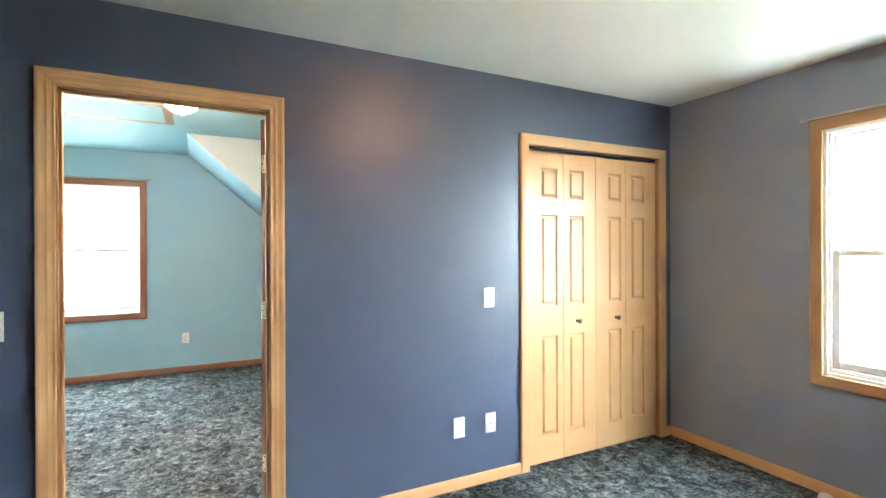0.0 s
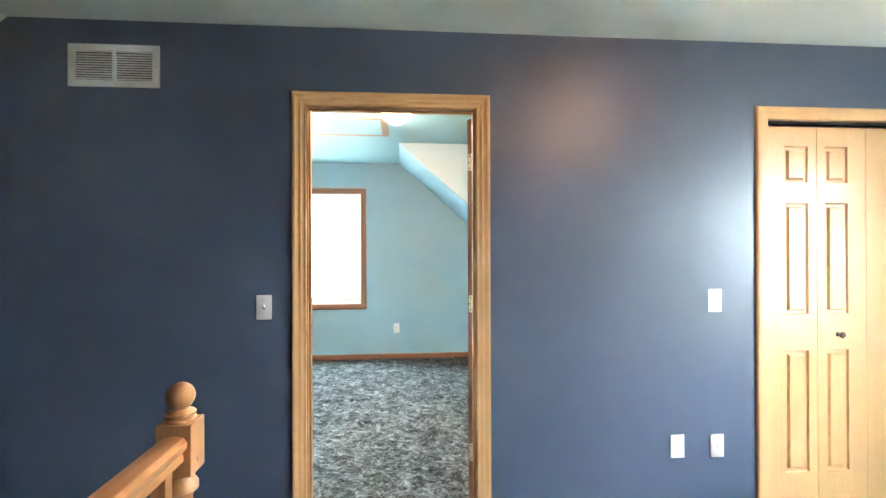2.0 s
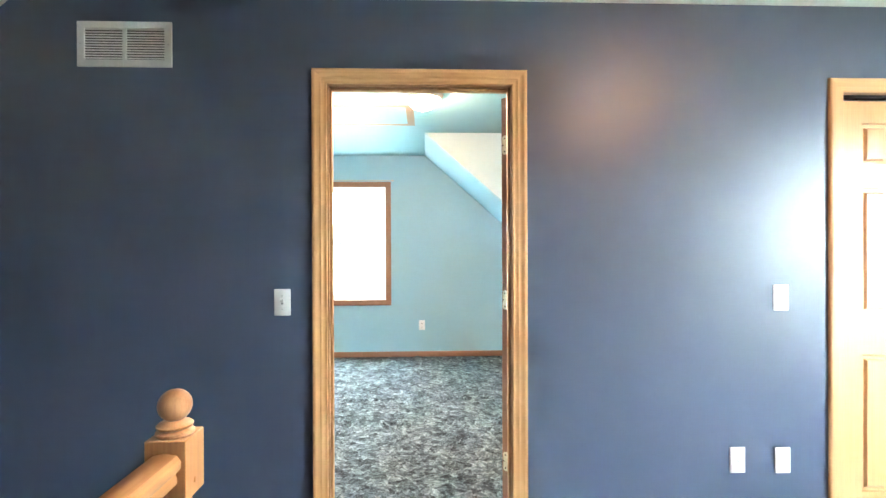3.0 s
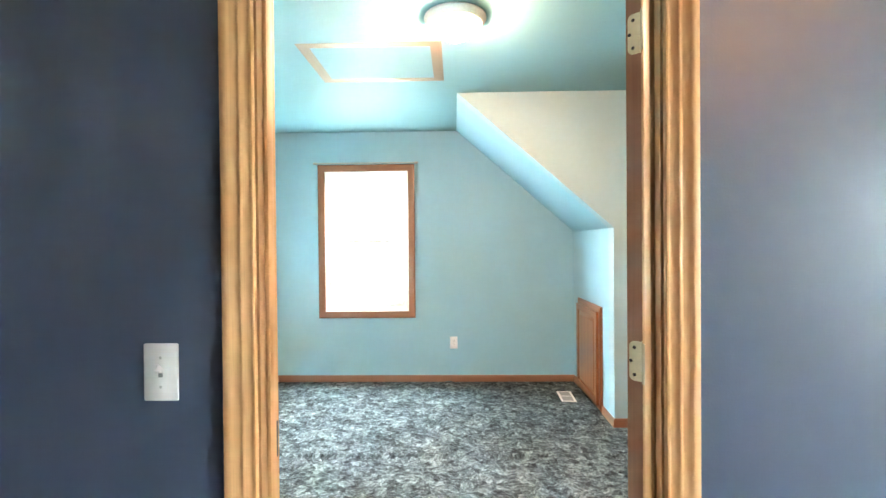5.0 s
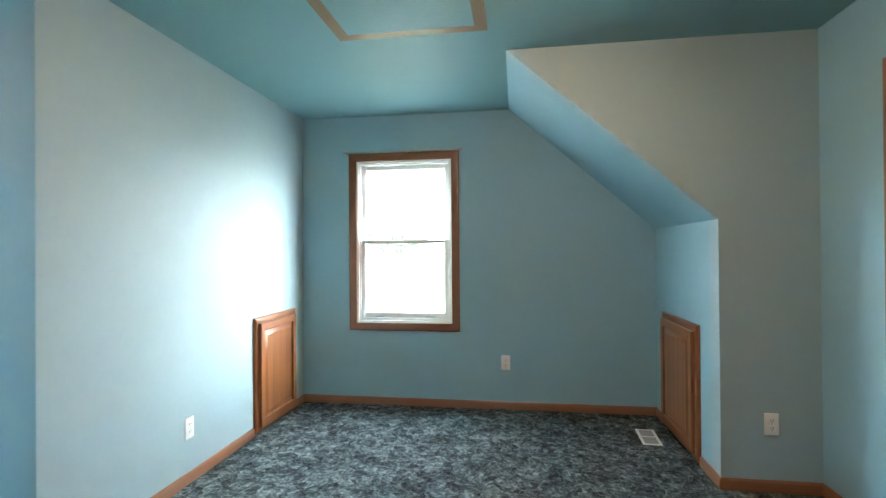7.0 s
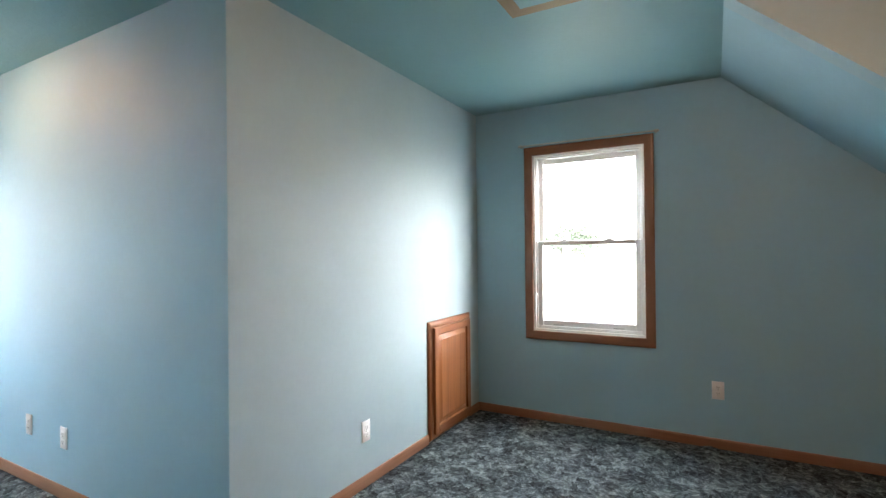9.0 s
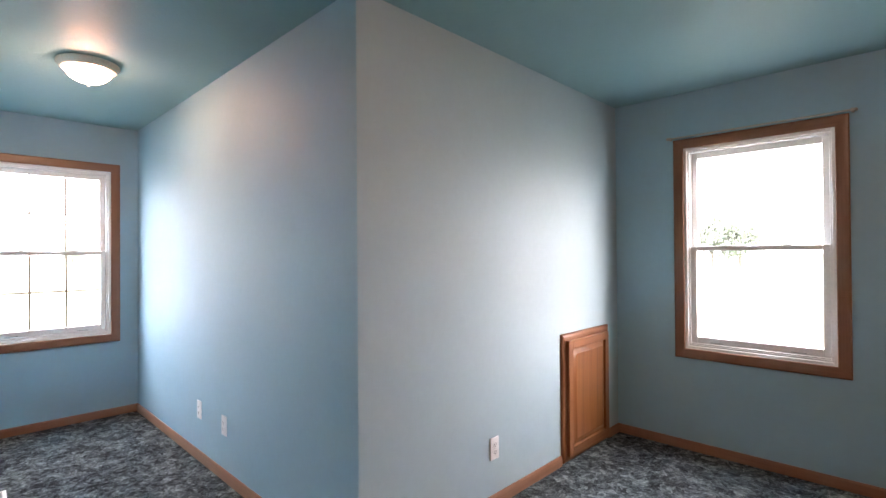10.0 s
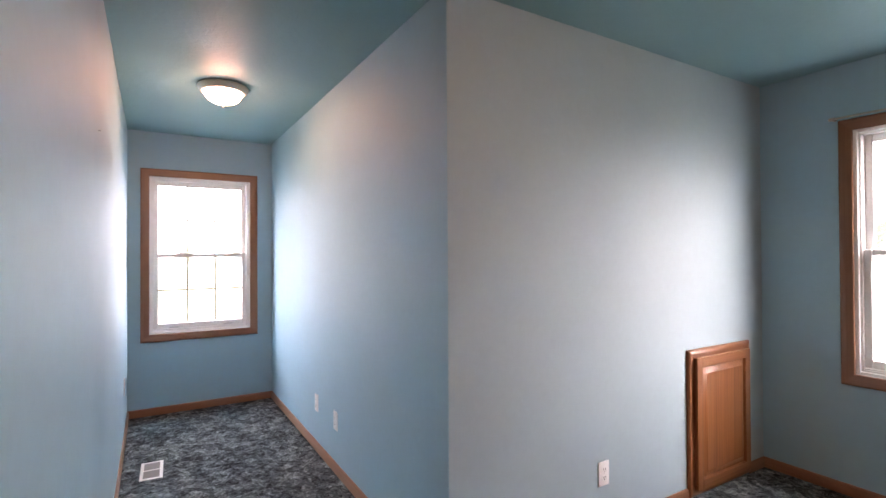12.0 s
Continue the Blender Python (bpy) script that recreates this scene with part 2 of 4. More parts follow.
BULB_LOFT = lamp_glass("dim_alabaster_glass", (1.0, 0.54, 0.30), 2.1)
CARPET = carpet_material()
FIELD = field_material()
LEAF = foliage("leaf_green", (0.092, 0.104, 0.074), (0.112, 0.124, 0.094))
BARK = plain("bark", (0.10, 0.075, 0.055), 0.9, grain=12, relief=0.6)


# ---- mesh tools ----
def box(bm, x0, x1, y0, y1, z0, z1, bevel=0.0, segments=1):
    made = bmesh.ops.create_cube(bm, size=1.0)["verts"]
    for v in made:
        v.co = Vector(((x0 + x1) / 2 + v.co.x * (x1 - x0), (y0 + y1) / 2 + v.co.y * (y1 - y0), (z0 + z1) / 2 + v.co.z * (z1 - z0)))
    if bevel:
        edges = list({e for v in made for e in v.link_edges})
        bmesh.ops.bevel(bm, geom=edges, offset=bevel, segments=segments, affect="EDGES", profile=0.5)
    return bm


def boxed(*size, bevel=0.0, segments=1):
    return box(bmesh.new(), *size, bevel=bevel, segments=segments)


def lathe(profile, turns=32):
    """A turned solid round z, from (radius, height) pairs."""
    bm = bmesh.new()
    rings = []
    for r, z in profile:
        if r < 1e-5:
            rings.append([bm.verts.new((0, 0, z))])
        else:
            rings.append([bm.verts.new((r * math.cos(2 * math.pi * i / turns), r * math.sin(2 * math.pi * i / turns), z)) for i in range(turns)])
    for a, b in zip(rings, rings[1:]):
        for i in range(turns):
            j = (i + 1) % turns
            if len(a) == 1 and len(b) > 1:
                bm.faces.new((a[0], b[i], b[j]))
            elif len(b) == 1 and len(a) > 1:
                bm.faces.new((a[i], b[0], a[j]))
            elif len(a) > 1:
                bm.faces.new((a[i], b[i], b[j], a[j]))
    bmesh.ops.recalc_face_normals(bm, faces=bm.faces)
    return bm


def moved(bm, m):
    bmesh.ops.transform(bm, matrix=m, verts=bm.verts)
    return bm


def mesh_of(name, bm, materials, smooth=None):
    data = bpy.data.meshes.new(name)
    bmesh.ops.recalc_face_normals(bm, faces=bm.faces)
    bm.to_mesh(data)
    bm.free()
    for mt in materials if isinstance(materials, (list, tuple)) else [materials]:
        data.materials.append(mt)
    if smooth is not None:
        data.polygons.foreach_set("use_smooth", [True] * len(data.polygons))
        data.set_sharp_from_angle(angle=radians(smooth))
    return data


def part(name, bm, material, parent, label="", smooth=40):
    ob = new(name, mesh_of(name, bm, material, smooth))
    ob.parent = parent
    if label:
        tagged(ob, label)
    return ob


def thing(name, m, label, category, group="", kind=""):
    ob = new(name)
    ob.empty_display_size = 0.1
    ob.matrix_basis = m
    return tagged(ob, label, category, group, kind)


def structure(name, bm, materials, label, category, smooth=None):
    return tagged(new(name, mesh_of(name, bm, materials, smooth)), label, category, kind="structure")


def wall(name, label, face, u0, u1, z0, z1, thick, front, back, holes=()):
    """An upright wall with holes through it. face: (axis, place, sign): the axis it stands across, where its front face is and
    which way the wall's body lies behind that face. u runs along the other level axis; holes are (u0, u1, z0, z1)."""
    axis, place, sign = face
    us = sorted({u0, u1, *[h for q in holes for h in q[:2]]})
    zs = sorted({z0, z1, *[h for q in holes for h in q[2:]]})
    solid = {}
    for i in range(len(us) - 1):
        for k in range(len(zs) - 1):
            cu, cz = (us[i] + us[i + 1]) / 2, (zs[k] + zs[k + 1]) / 2
            solid[i, k] = not any(a < cu < b and c < cz < d for a, b, c, d in holes)
    bm = bmesh.new()
    verts = {}

    def at(i, k, s):
        if (i, k, s) not in verts:
            d = place + sign * thick * s
            verts[i, k, s] = bm.verts.new((d, us[i], zs[k]) if axis == "x" else (us[i], d, zs[k]))
        return verts[i, k, s]

    def quad(pts, slot):
        bm.faces.new([at(*p) for p in pts]).material_index = slot

    for (i, k), full in solid.items():
        if not full:
            continue
        quad([(i, k, 0), (i + 1, k, 0), (i + 1, k + 1, 0), (i, k + 1, 0)], 0)
        quad([(i, k, 1), (i, k + 1, 1), (i + 1, k + 1, 1), (i + 1, k, 1)], 1)
        for (di, dk), (p, q) in (((-1, 0), ((i, k), (i, k + 1))), ((1, 0), ((i + 1, k), (i + 1, k + 1))),
                                 ((0, -1), ((i, k), (i + 1, k))), ((0, 1), ((i, k + 1), (i + 1, k + 1)))):
            if not solid.get((i + di, k + dk), False):
                quad([(*p, 0), (*q, 0), (*q, 1), (*p, 1)], 0)
    return structure(name, bm, [front, back], label, "wall")


def prism(outline, y0, y1):
    """A solid with an outline in x and z, from y0 to y1."""
    bm = bmesh.new()
    a = [bm.verts.new((x, y0, z)) for x, z in outline]
    b = [bm.verts.new((x, y1, z)) for x, z in outline]
    bm.faces.new(a)
    bm.faces.new(b)
    for i in range(len(a)):
        j = (i + 1) % len(a)
        bm.faces.new((a[i], a[j], b[j], b[i]))
    return bm


FLUTED = [(0, 0), (0, 0.010), (0.002, 0.012), (0.007, 0.0125), (0.0085, 0.0117), (0.012, 0.0114), (0.030, 0.0128), (0.0315, 0.0138), (0.037, 0.0142),
          (0.0385, 0.0134), (0.042, 0.0134), (0.060, 0.0158), (0.0625, 0.0172), (0.067, 0.0178), (0.078, 0.0182), (0.081, 0.017), (0.082, 0.015), (0.082, 0)]
SLIM = [(u * 0.805, v) for u, v in FLUTED]
FLAT = [(0, 0), (0, 0.010), (0.003, 0.013), (0.030, 0.015), (0.055, 0.017), (0.061, 0.016), (0.065, 0.012), (0.065, 0)]


def trim_side(profile, side, x0, x1, z0, z1, low=True, high=True):
    """One mitred side of a frame round the opening x0..x1, z0..z1, on a wall whose face is at y = 0 and looks to -y."""
    bm = bmesh.new()
    ends = ([], [])
    for u, v in profile:
        if side in ("left", "right"):
            x = x0 - u if side == "left" else x1 + u
            pts = (x, -v, z0 - (u if low else 0)), (x, -v, z1 + (u if high else 0))
        else:
            z = z1 + u if side == "top" else z0 - u
            pts = (x0 - u, -v, z), (x1 + u, -v, z)
        for row, p in zip(ends, pts):
            row.append(bm.verts.new(p))
    n = len(profile)
    for i in range(n):
        j = (i + 1) % n
        bm.faces.new((ends[0][i], ends[0][j], ends[1][j], ends[1][i]))
    bm.faces.new(ends[0])
    bm.faces.new(ends[1])
    return bm


def ring(x0, x1, z0, z1, w, y0, y1, bevel=0.003, bottom=None, top=None):
    """Four boards round an opening, outside size x0..x1, z0..z1."""
    bm = bmesh.new()
    b, t = bottom or w, top or w
    box(bm, x0, x0 + w, y0, y1, z0, z1, bevel)
    box(bm, x1 - w, x1, y0, y1, z0, z1, bevel)
    box(bm, x0 + w, x1 - w, y0 + 0.001, y1 - 0.001, z0, z0 + b, bevel)
    box(bm, x0 + w, x1 - w, y0 + 0.001, y1 - 0.001, z1 - t, z1, bevel)
    return bm


def panelled(w, h, t, panels, steps, back=False):
    """A slab from x 0..w and z 0..h, front at y = 0, back at y = t, with raised panels (x0, x1, z0, z1) let into its front."""
    bm = bmesh.new()
    for y in (0.0, t) if back else (0.0,):
        sgn = 1 if y == 0 else -1
        xs = sorted({0, w, *[v for p in panels for v in p[:2]]})
        zs = sorted({0, h, *[v for p in panels for v in p[2:]]})
        for a, b in zip(xs, xs[1:]):
            for c, d in zip(zs, zs[1:]):
                if not any(p[0] < (a + b) / 2 < p[1] and p[2] < (c + d) / 2 < p[3] for p in panels):
                    bm.faces.new([bm.verts.new((px, y, pz)) for px, pz in ((a, c), (b, c), (b, d), (a, d))])
        for p in panels:
            rows = []
            for inset, depth in steps:
                a, b, c, d = p[0] + inset, p[1] - inset, p[2] + inset, p[3] - inset
                rows.append([bm.verts.new((px, y + sgn * depth, pz)) for px, pz in ((a, c), (b, c), (b, d), (a, d))])
            for r, s in zip(rows, rows[1:]):
                for i in range(4):
                    j = (i + 1) % 4
                    bm.faces.new((r[i], r[j], s[j], s[i]))
            bm.faces.new(rows[-1])
    rim = [((0, 0), (w, 0)), ((w, 0), (w, h)), ((w, h), (0, h)), ((0, h), (0, 0))]
    for (a, c), (b, d) in rim:
        bm.faces.new([bm.verts.new(q) for q in ((a, 0, c), (b, 0, d), (b, t, d), (a, t, c))])
    if not back:
        bm.faces.new([bm.verts.new(q) for q in ((0, t, 0), (w, t, 0), (w, t, h), (0, t, h))])
    bmesh.ops.remove_doubles(bm, verts=bm.verts, dist=1e-5)
    return bm


STEPS = [(0, 0), (0.003, 0.010), (0.008, 0.0155), (0.016, 0.0155), (0.036, 0.002)]

# ---- plan ----
CEIL = 2.44         # loft
CEIL_A = 2.460      # aqua room
T = 0.10            # partition between the loft and the aqua room
EX = 0.125          # outside walls
LOFT_E, LOFT_W, LOFT_S = 3.247, -2.90, -3.95
SLOPE_X, KNEE_Z = -1.75, 1.447
NOOK_KNEE_Z = 1.463
NOOK_N, NOOK_W, FACE_Y, FACE_E = 3.780, -1.768, 2.588, 1.659
KNEE_X, NOOK_SLOPE = 1.157, 0.022
HALL_W, HALL_N, HALL_S = -5.04, 1.385, 0.204
DOOR = 0.006
SIDE_DOOR = 1.633
WIN = (0.826, 1.382)
NOOK_WIN, HALL_WIN, LOFT_WIN = (-0.869, 1.385), (0.774, 1.386), (-1.404, 1.362)


def hole(c, pad=0.0):
    return (c[0] - WIN[0] / 2 - pad, c[0] + WIN[0] / 2 + pad, c[1] - WIN[1] / 2 - pad, c[1] + WIN[1] / 2 + pad)


# ---- walls, floor, ceilings ----
CLOSET = (1.946, 3.122, 0.0, 2.041)
wall("wall_loft_north", "navy satin-painted partition wall with a doorway and a closet", ("y", 0.0, 1), HALL_W - EX, LOFT_E + EX, -0.02, CEIL_A + 0.1, T, NAVY, AQUA,
     [(DOOR - 0.428, DOOR + 0.421, -0.02, 2.074), (CLOSET[0] - 0.018, CLOSET[1] + 0.018, -0.02, CLOSET[3] + 0.018)])
wall("wall_loft_east", "lavender-grey painted outside wall with a window", ("x", LOFT_E, 1), LOFT_S, 0.0, -0.02, CEIL, EX, GREY, DRYWALL, [hole(LOFT_WIN)])
wall("wall_loft_south", "lavender-grey painted plain wall", ("y", LOFT_S, -1), LOFT_W - EX, LOFT_E + EX, -0.02, CEIL, EX, GREY, DRYWALL)
wall("wall_loft_west", "low navy knee wall under the sloped ceiling", ("x", LOFT_W, -1), LOFT_S, 0.0, -0.02, KNEE_Z + 0.05, EX, NAVY, DRYWALL)
wall("wall_hall_south", "aqua-painted thicker side wall of the narrow wing", ("y", HALL_S, -1), HALL_W, -0.64, -0.02, CEIL_A, HALL_S - T - 0.001, AQUA, AQUA)
wall("wall_hall_west", "aqua-painted end wall of the narrow wing with a window", ("x", HALL_W, -1), T, HALL_N + 0.12, -0.02, CEIL_A, EX, AQUA, DRYWALL, [hole(HALL_WIN)])
wall("wall_hall_north", "aqua-painted side wall of the narrow wing", ("y", HALL_N, 1), HALL_W, NOOK_W - 0.002, -0.02, CEIL_A, 0.12, AQUA, DRYWALL)
wall("wall_nook_west", "aqua side wall, glare put into its paler colour, with an access door and an outlet", ("x", NOOK_W, -1), HALL_N + 0.002, NOOK_N, -0.02, CEIL_A, 0.12, GLARE_AQUA, DRYWALL)
wall("wall_nook_north", "aqua-painted outside wall with a window", ("y", NOOK_N, 1), NOOK_W - 0.12, FACE_E + 0.12, -0.02, CEIL_A, EX, AQUA, DRYWALL, [hole(NOOK_WIN)])
wall("wall_east", "aqua-painted wall with a closed oak door", ("x", FACE_E, 1), T, FACE_Y + 0.12, -0.02, CEIL_A, 0.12, AQUA, DRYWALL,
     [(SIDE_DOOR - 0.413, SIDE_DOOR + 0.413, -0.02, 2.048)])
structure("wall_nook_face", prism([(NOOK_SLOPE, CEIL_A), (KNEE_X, NOOK_KNEE_Z), (KNEE_X, -0.02), (FACE_E, -0.02), (FACE_E, CEIL_A)], FACE_Y, FACE_Y + 0.12),
          GLARE_AQUA, "aqua wall, glare put into its paler colour, cut by the sloped dormer ceiling", "wall")
wall("wall_nook_knee", "low aqua knee wall with an access door", ("x", KNEE_X, 1), FACE_Y + 0.12, NOOK_N, -0.02, NOOK_KNEE_Z + 0.06, 0.12, AQUA, DRYWALL)
structure("ceiling_nook_slope", prism([(NOOK_SLOPE, CEIL_A), (KNEE_X, NOOK_KNEE_Z), (KNEE_X + 0.10, NOOK_KNEE_Z + 0.06), (NOOK_SLOPE + 0.14, CEIL_A)], FACE_Y + 0.12, NOOK_N),
          AQUA, "aqua-painted sloped dormer ceiling", "ceiling")
structure("ceiling_aqua", box(boxed(HALL_W - EX, NOOK_W, T, HALL_N + 0.12, CEIL_A, CEIL_A + 0.1), NOOK_W, FACE_E + 0.12, T, NOOK_N + EX, CEIL_A, CEIL_A + 0.1),
          AQUA_CEIL, "aqua-painted textured ceiling", "ceiling")
structure("ceiling_loft", boxed(SLOPE_X, LOFT_E + EX, LOFT_S - EX, 0.0, CEIL, CEIL + 0.1), WHITE_CEIL, "off-white textured ceiling", "ceiling")
structure("ceiling_loft_slope", prism([(SLOPE_X, CEIL), (LOFT_W, KNEE_Z), (LOFT_W - 0.1, KNEE_Z + 0.08), (SLOPE_X - 0.05, CEIL + 0.1)], LOFT_S - EX, 0.0),
          WHITE_CEIL, "off-white sloped ceiling", "ceiling")

# carpet: one floor with the stairwell left open, gently uneven, with two faint seam ridges
STAIR = (-1.75, -0.53, LOFT_S, -1.19)


def carpet_floor():
    bm = bmesh.new()

    def slab(x0, x1, y0, y1):
        box(bm, x0, x1, y0, y1, -0.02, 0.0)

    slab(STAIR[1], LOFT_E + EX, LOFT_S - EX, T)
    slab(LOFT_W - EX, STAIR[1], STAIR[3], T)
    slab(LOFT_W - EX, STAIR[0], LOFT_S - EX, STAIR[3])
    slab(HALL_W - EX, NOOK_W, T, HALL_N + 0.12)
    # the open part of the aqua room: pulled ridges left in the pile
    nx, ny = 170, 520
    x0, x1, y0, y1 = NOOK_W, FACE_E + 0.12, T, NOOK_N + EX
    rows = []
    for j in range(ny + 1):
        row = []
        for i in range(nx + 1):
            x, y = x0 + (x1 - x0) * i / nx, y0 + (y1 - y0) * j / ny
            wob = 0.02 * noise.noise((x * 2, y * 2, 0))
            z = 0.016 * math.exp(-((y - 2.10 + wob) / 0.020) ** 2) + 0.014 * math.exp(-((y - 1.50 + wob) / 0.020) ** 2)
            z += 0.013 * math.exp(-((x + 0.065 + wob) / 0.036) ** 2) * (1 if y > 2.2 else 0)
            z += 0.0015 * noise.noise((x * 5, y * 5, 3))
            edge = min(i, nx - i, j, ny - j)
            row.append(bm.verts.new((x, y, max(z, -0.001) if edge > 1 else 0)))
        rows.append(row)
    for j in range(ny):
        for i in range(nx):
            bm.faces.new((rows[j][i], rows[j][i + 1], rows[j + 1][i + 1], rows[j + 1][i])).smooth = True
    slab(NOOK_W - 0.12, NOOK_W, HALL_N + 0.12, NOOK_N + EX)
    return bm


structure("floor", carpet_floor(), CARPET, "mottled charcoal and grey-green cut-pile carpet", "carpet")
structure("stairwell", box(box(box(box(boxed(STAIR[0] - 0.1, STAIR[1] + 0.02, STAIR[2], STAIR[3] + 0.1, -2.8, -2.7),
          STAIR[0] - 0.1, STAIR[0], STAIR[2], STAIR[3], -2.7, -0.02), STAIR[1], STAIR[1] + 0.02, STAIR[2], STAIR[3], -2.7, -0.02),
          STAIR[0], STAIR[1], STAIR[3], STAIR[3] + 0.1, -2.7, -0.02), STAIR[0], STAIR[1], STAIR[2] - 0.1, STAIR[2], -2.7, -0.02),
          GREY, "plain grey stairwell walls", "stairwell")


# ---- baseboards ----
BASE_H = 0.066


def baseboard(along, place, out, a, b, wood):
    """One straight run: along x or y at the wall face `place`, standing out by 12 mm to the side `out`."""
    bm = bmesh.new()
    sect = [(0, 0.002), (0.012, 0.002), (0.012, 0.050), (0.009, 0.059), (0.005, BASE_H), (0, BASE_H)]
    ends = []
    for w in (a, b):
        row = []
        for d, z in sect:
            q = place + out * d
            row.append(bm.verts.new((w, q, z) if along == "x" else (q, w, z)))
        ends.append(row)
    for i in range(len(sect)):
        j = (i + 1) % len(sect)
        bm.faces.new((ends[0][i], ends[0][j], ends[1][j], ends[1][i]))
    bm.faces.new(ends[0])
    bm.faces.new(ends[1])
    return structure("baseboard", bm, wood[0 if along == "x" else 1], "varnished oak baseboard along the carpet", "baseboard", 30)


for run in (("x", 0, -1, LOFT_W, DOOR - 0.483), ("x", 0, -1, DOOR + 0.4765, 1.880), ("x", 0, -1, 3.188, LOFT_E),
            ("y", LOFT_E, -1, LOFT_S, -0.013), ("x", LOFT_S, 1, STAIR[1] + 0.05, LOFT_E - 0.013),
            ("x", HALL_S, 1, HALL_W + 0.013, -0.64), ("y", HALL_W, 1, HALL_S, HALL_N),
            ("x", HALL_N, -1, HALL_W + 0.013, NOOK_W + 0.012), ("y", NOOK_W, 1, HALL_N, 2.950),
            ("y", NOOK_W, 1, 3.596, NOOK_N - 0.013), ("x", NOOK_N, -1, NOOK_W, KNEE_X), ("y", KNEE_X, -1, 3.584, NOOK_N - 0.013),
            ("y", KNEE_X, -1, FACE_Y - 0.012, 2.866), ("x", FACE_Y, -1, KNEE_X, FACE_E), ("y", FACE_E, -1, SIDE_DOOR + 0.483, FACE_Y - 0.013),
            ("y", FACE_E, -1, T, SIDE_DOOR - 0.483), ("x", T, 1, DOOR + 0.4765, FACE_E - 0.013), ("x", T, 1, -0.64, DOOR - 0.483)):
    baseboard(*run, HONEY_OAK if min(run[1], run[3]) < 0.01 and run[1] not in (HALL_S, HALL_N, HALL_W, NOOK_W, NOOK_N, FACE_Y, FACE_E, KNEE_X, T) else SHADED_RED_OAK)


# ---- doors ----
def casing_set(parent, profile, x0, x1, z0, z1, m, floor_feet=True, materials=OAK):
    """The mitred trim round an opening, as parts."""
    sides = ["left", "right", "top"] + ([] if floor_feet else ["bottom"])
    for side in sides:
        bm = moved(trim_side(profile, side, x0, x1, z0, z1, low=not floor_feet), m)
        part("casing" if side in ("left", "right") else "head_casing" if side == "top" else "sill_casing", bm, materials[2 if side in ("left", "right") else 0], parent)


def knob_part(parent, x, y, z, out, material, r=0.027):
    """A round door knob with its rose, on a face at y, standing out to the side out (-1 or 1)."""
    prof = [(0, 0), (r * 1.15, 0), (r * 1.15, 0.004), (r * 0.9, 0.009), (r * 0.42, 0.012), (r * 0.38, 0.026), (r * 0.8, 0.034), (r, 0.044), (r * 0.95, 0.054), (r * 0.6, 0.060), (0, 0.061)]
    bm = moved(lathe(prof, 24), pose(x, y, z, 90 if out < 0 else -90, 0, 0))
    return part("knob", bm, material, parent, "round polished brass knob")


SIX = [(0.115, 0.345, 1.62, 1.90), (0.445, 0.675, 1.62, 1.90), (0.115, 0.345, 0.98, 1.50), (0.445, 0.675, 0.98, 1.50),
       (0.115, 0.345, 0.22, 0.84), (0.445, 0.675, 0.22, 0.84)]


def hinge_plate(x0, x1, y_in, y_out, z):
    """A hinge leaf with two rounded outer corners, from the pin side y_in to y_out."""
    h, r = 0.045, 0.012
    way = 1 if y_out > y_in else -1
    pts = [(y_in, z - h), (y_in, z + h)]
    for k in range(5):
        a = math.pi / 2 * k / 4
        pts.append((y_out - way * (r - r * math.sin(a)), z + h - r + r * math.cos(a)))
    for k in range(5):
        a = math.pi / 2 * k / 4
        pts.append((y_out - way * (r - r * math.cos(a)), z - h + r - r * math.sin(a)))
    bm = bmesh.new()
    ends = [[bm.verts.new((x, y, zz)) for y, zz in pts] for x in (x0, x1)]
    bm.faces.new(ends[0])
    bm.faces.new(ends[1])
    for i in range(len(pts)):
        j = (i + 1) % len(pts)
        bm.faces.new((ends[0][i], ends[0][j], ends[1][j], ends[1][i]))
    return bm


def hinge(parent, z):
    """A butt hinge at the pin: one leaf on the door's edge, one on the jamb, and the knuckle."""
    h = part("hinge", moved(lathe([(0, -0.047), (0.006, -0.047), (0.006, 0.047), (0.004, 0.050), (0, 0.051)], 14), pose(0.003, 0.002, z)), PALE_BRASS, parent, "pale brass hinge with dark screws")
    part("hinge_plate", hinge_plate(-0.0025, 0.0, 0.0, -0.034, z), PALE_BRASS, h)
    for dy, dz in ((-0.022, 0.031), (-0.030, 0.0), (-0.022, -0.031)):
        part("screw", moved(lathe([(0, 0), (0.0042, 0), (0.003, 0.0012), (0, 0.0014)], 10), pose(0.0, dy, z + dz, 0, 90, 0)), DARK, h)


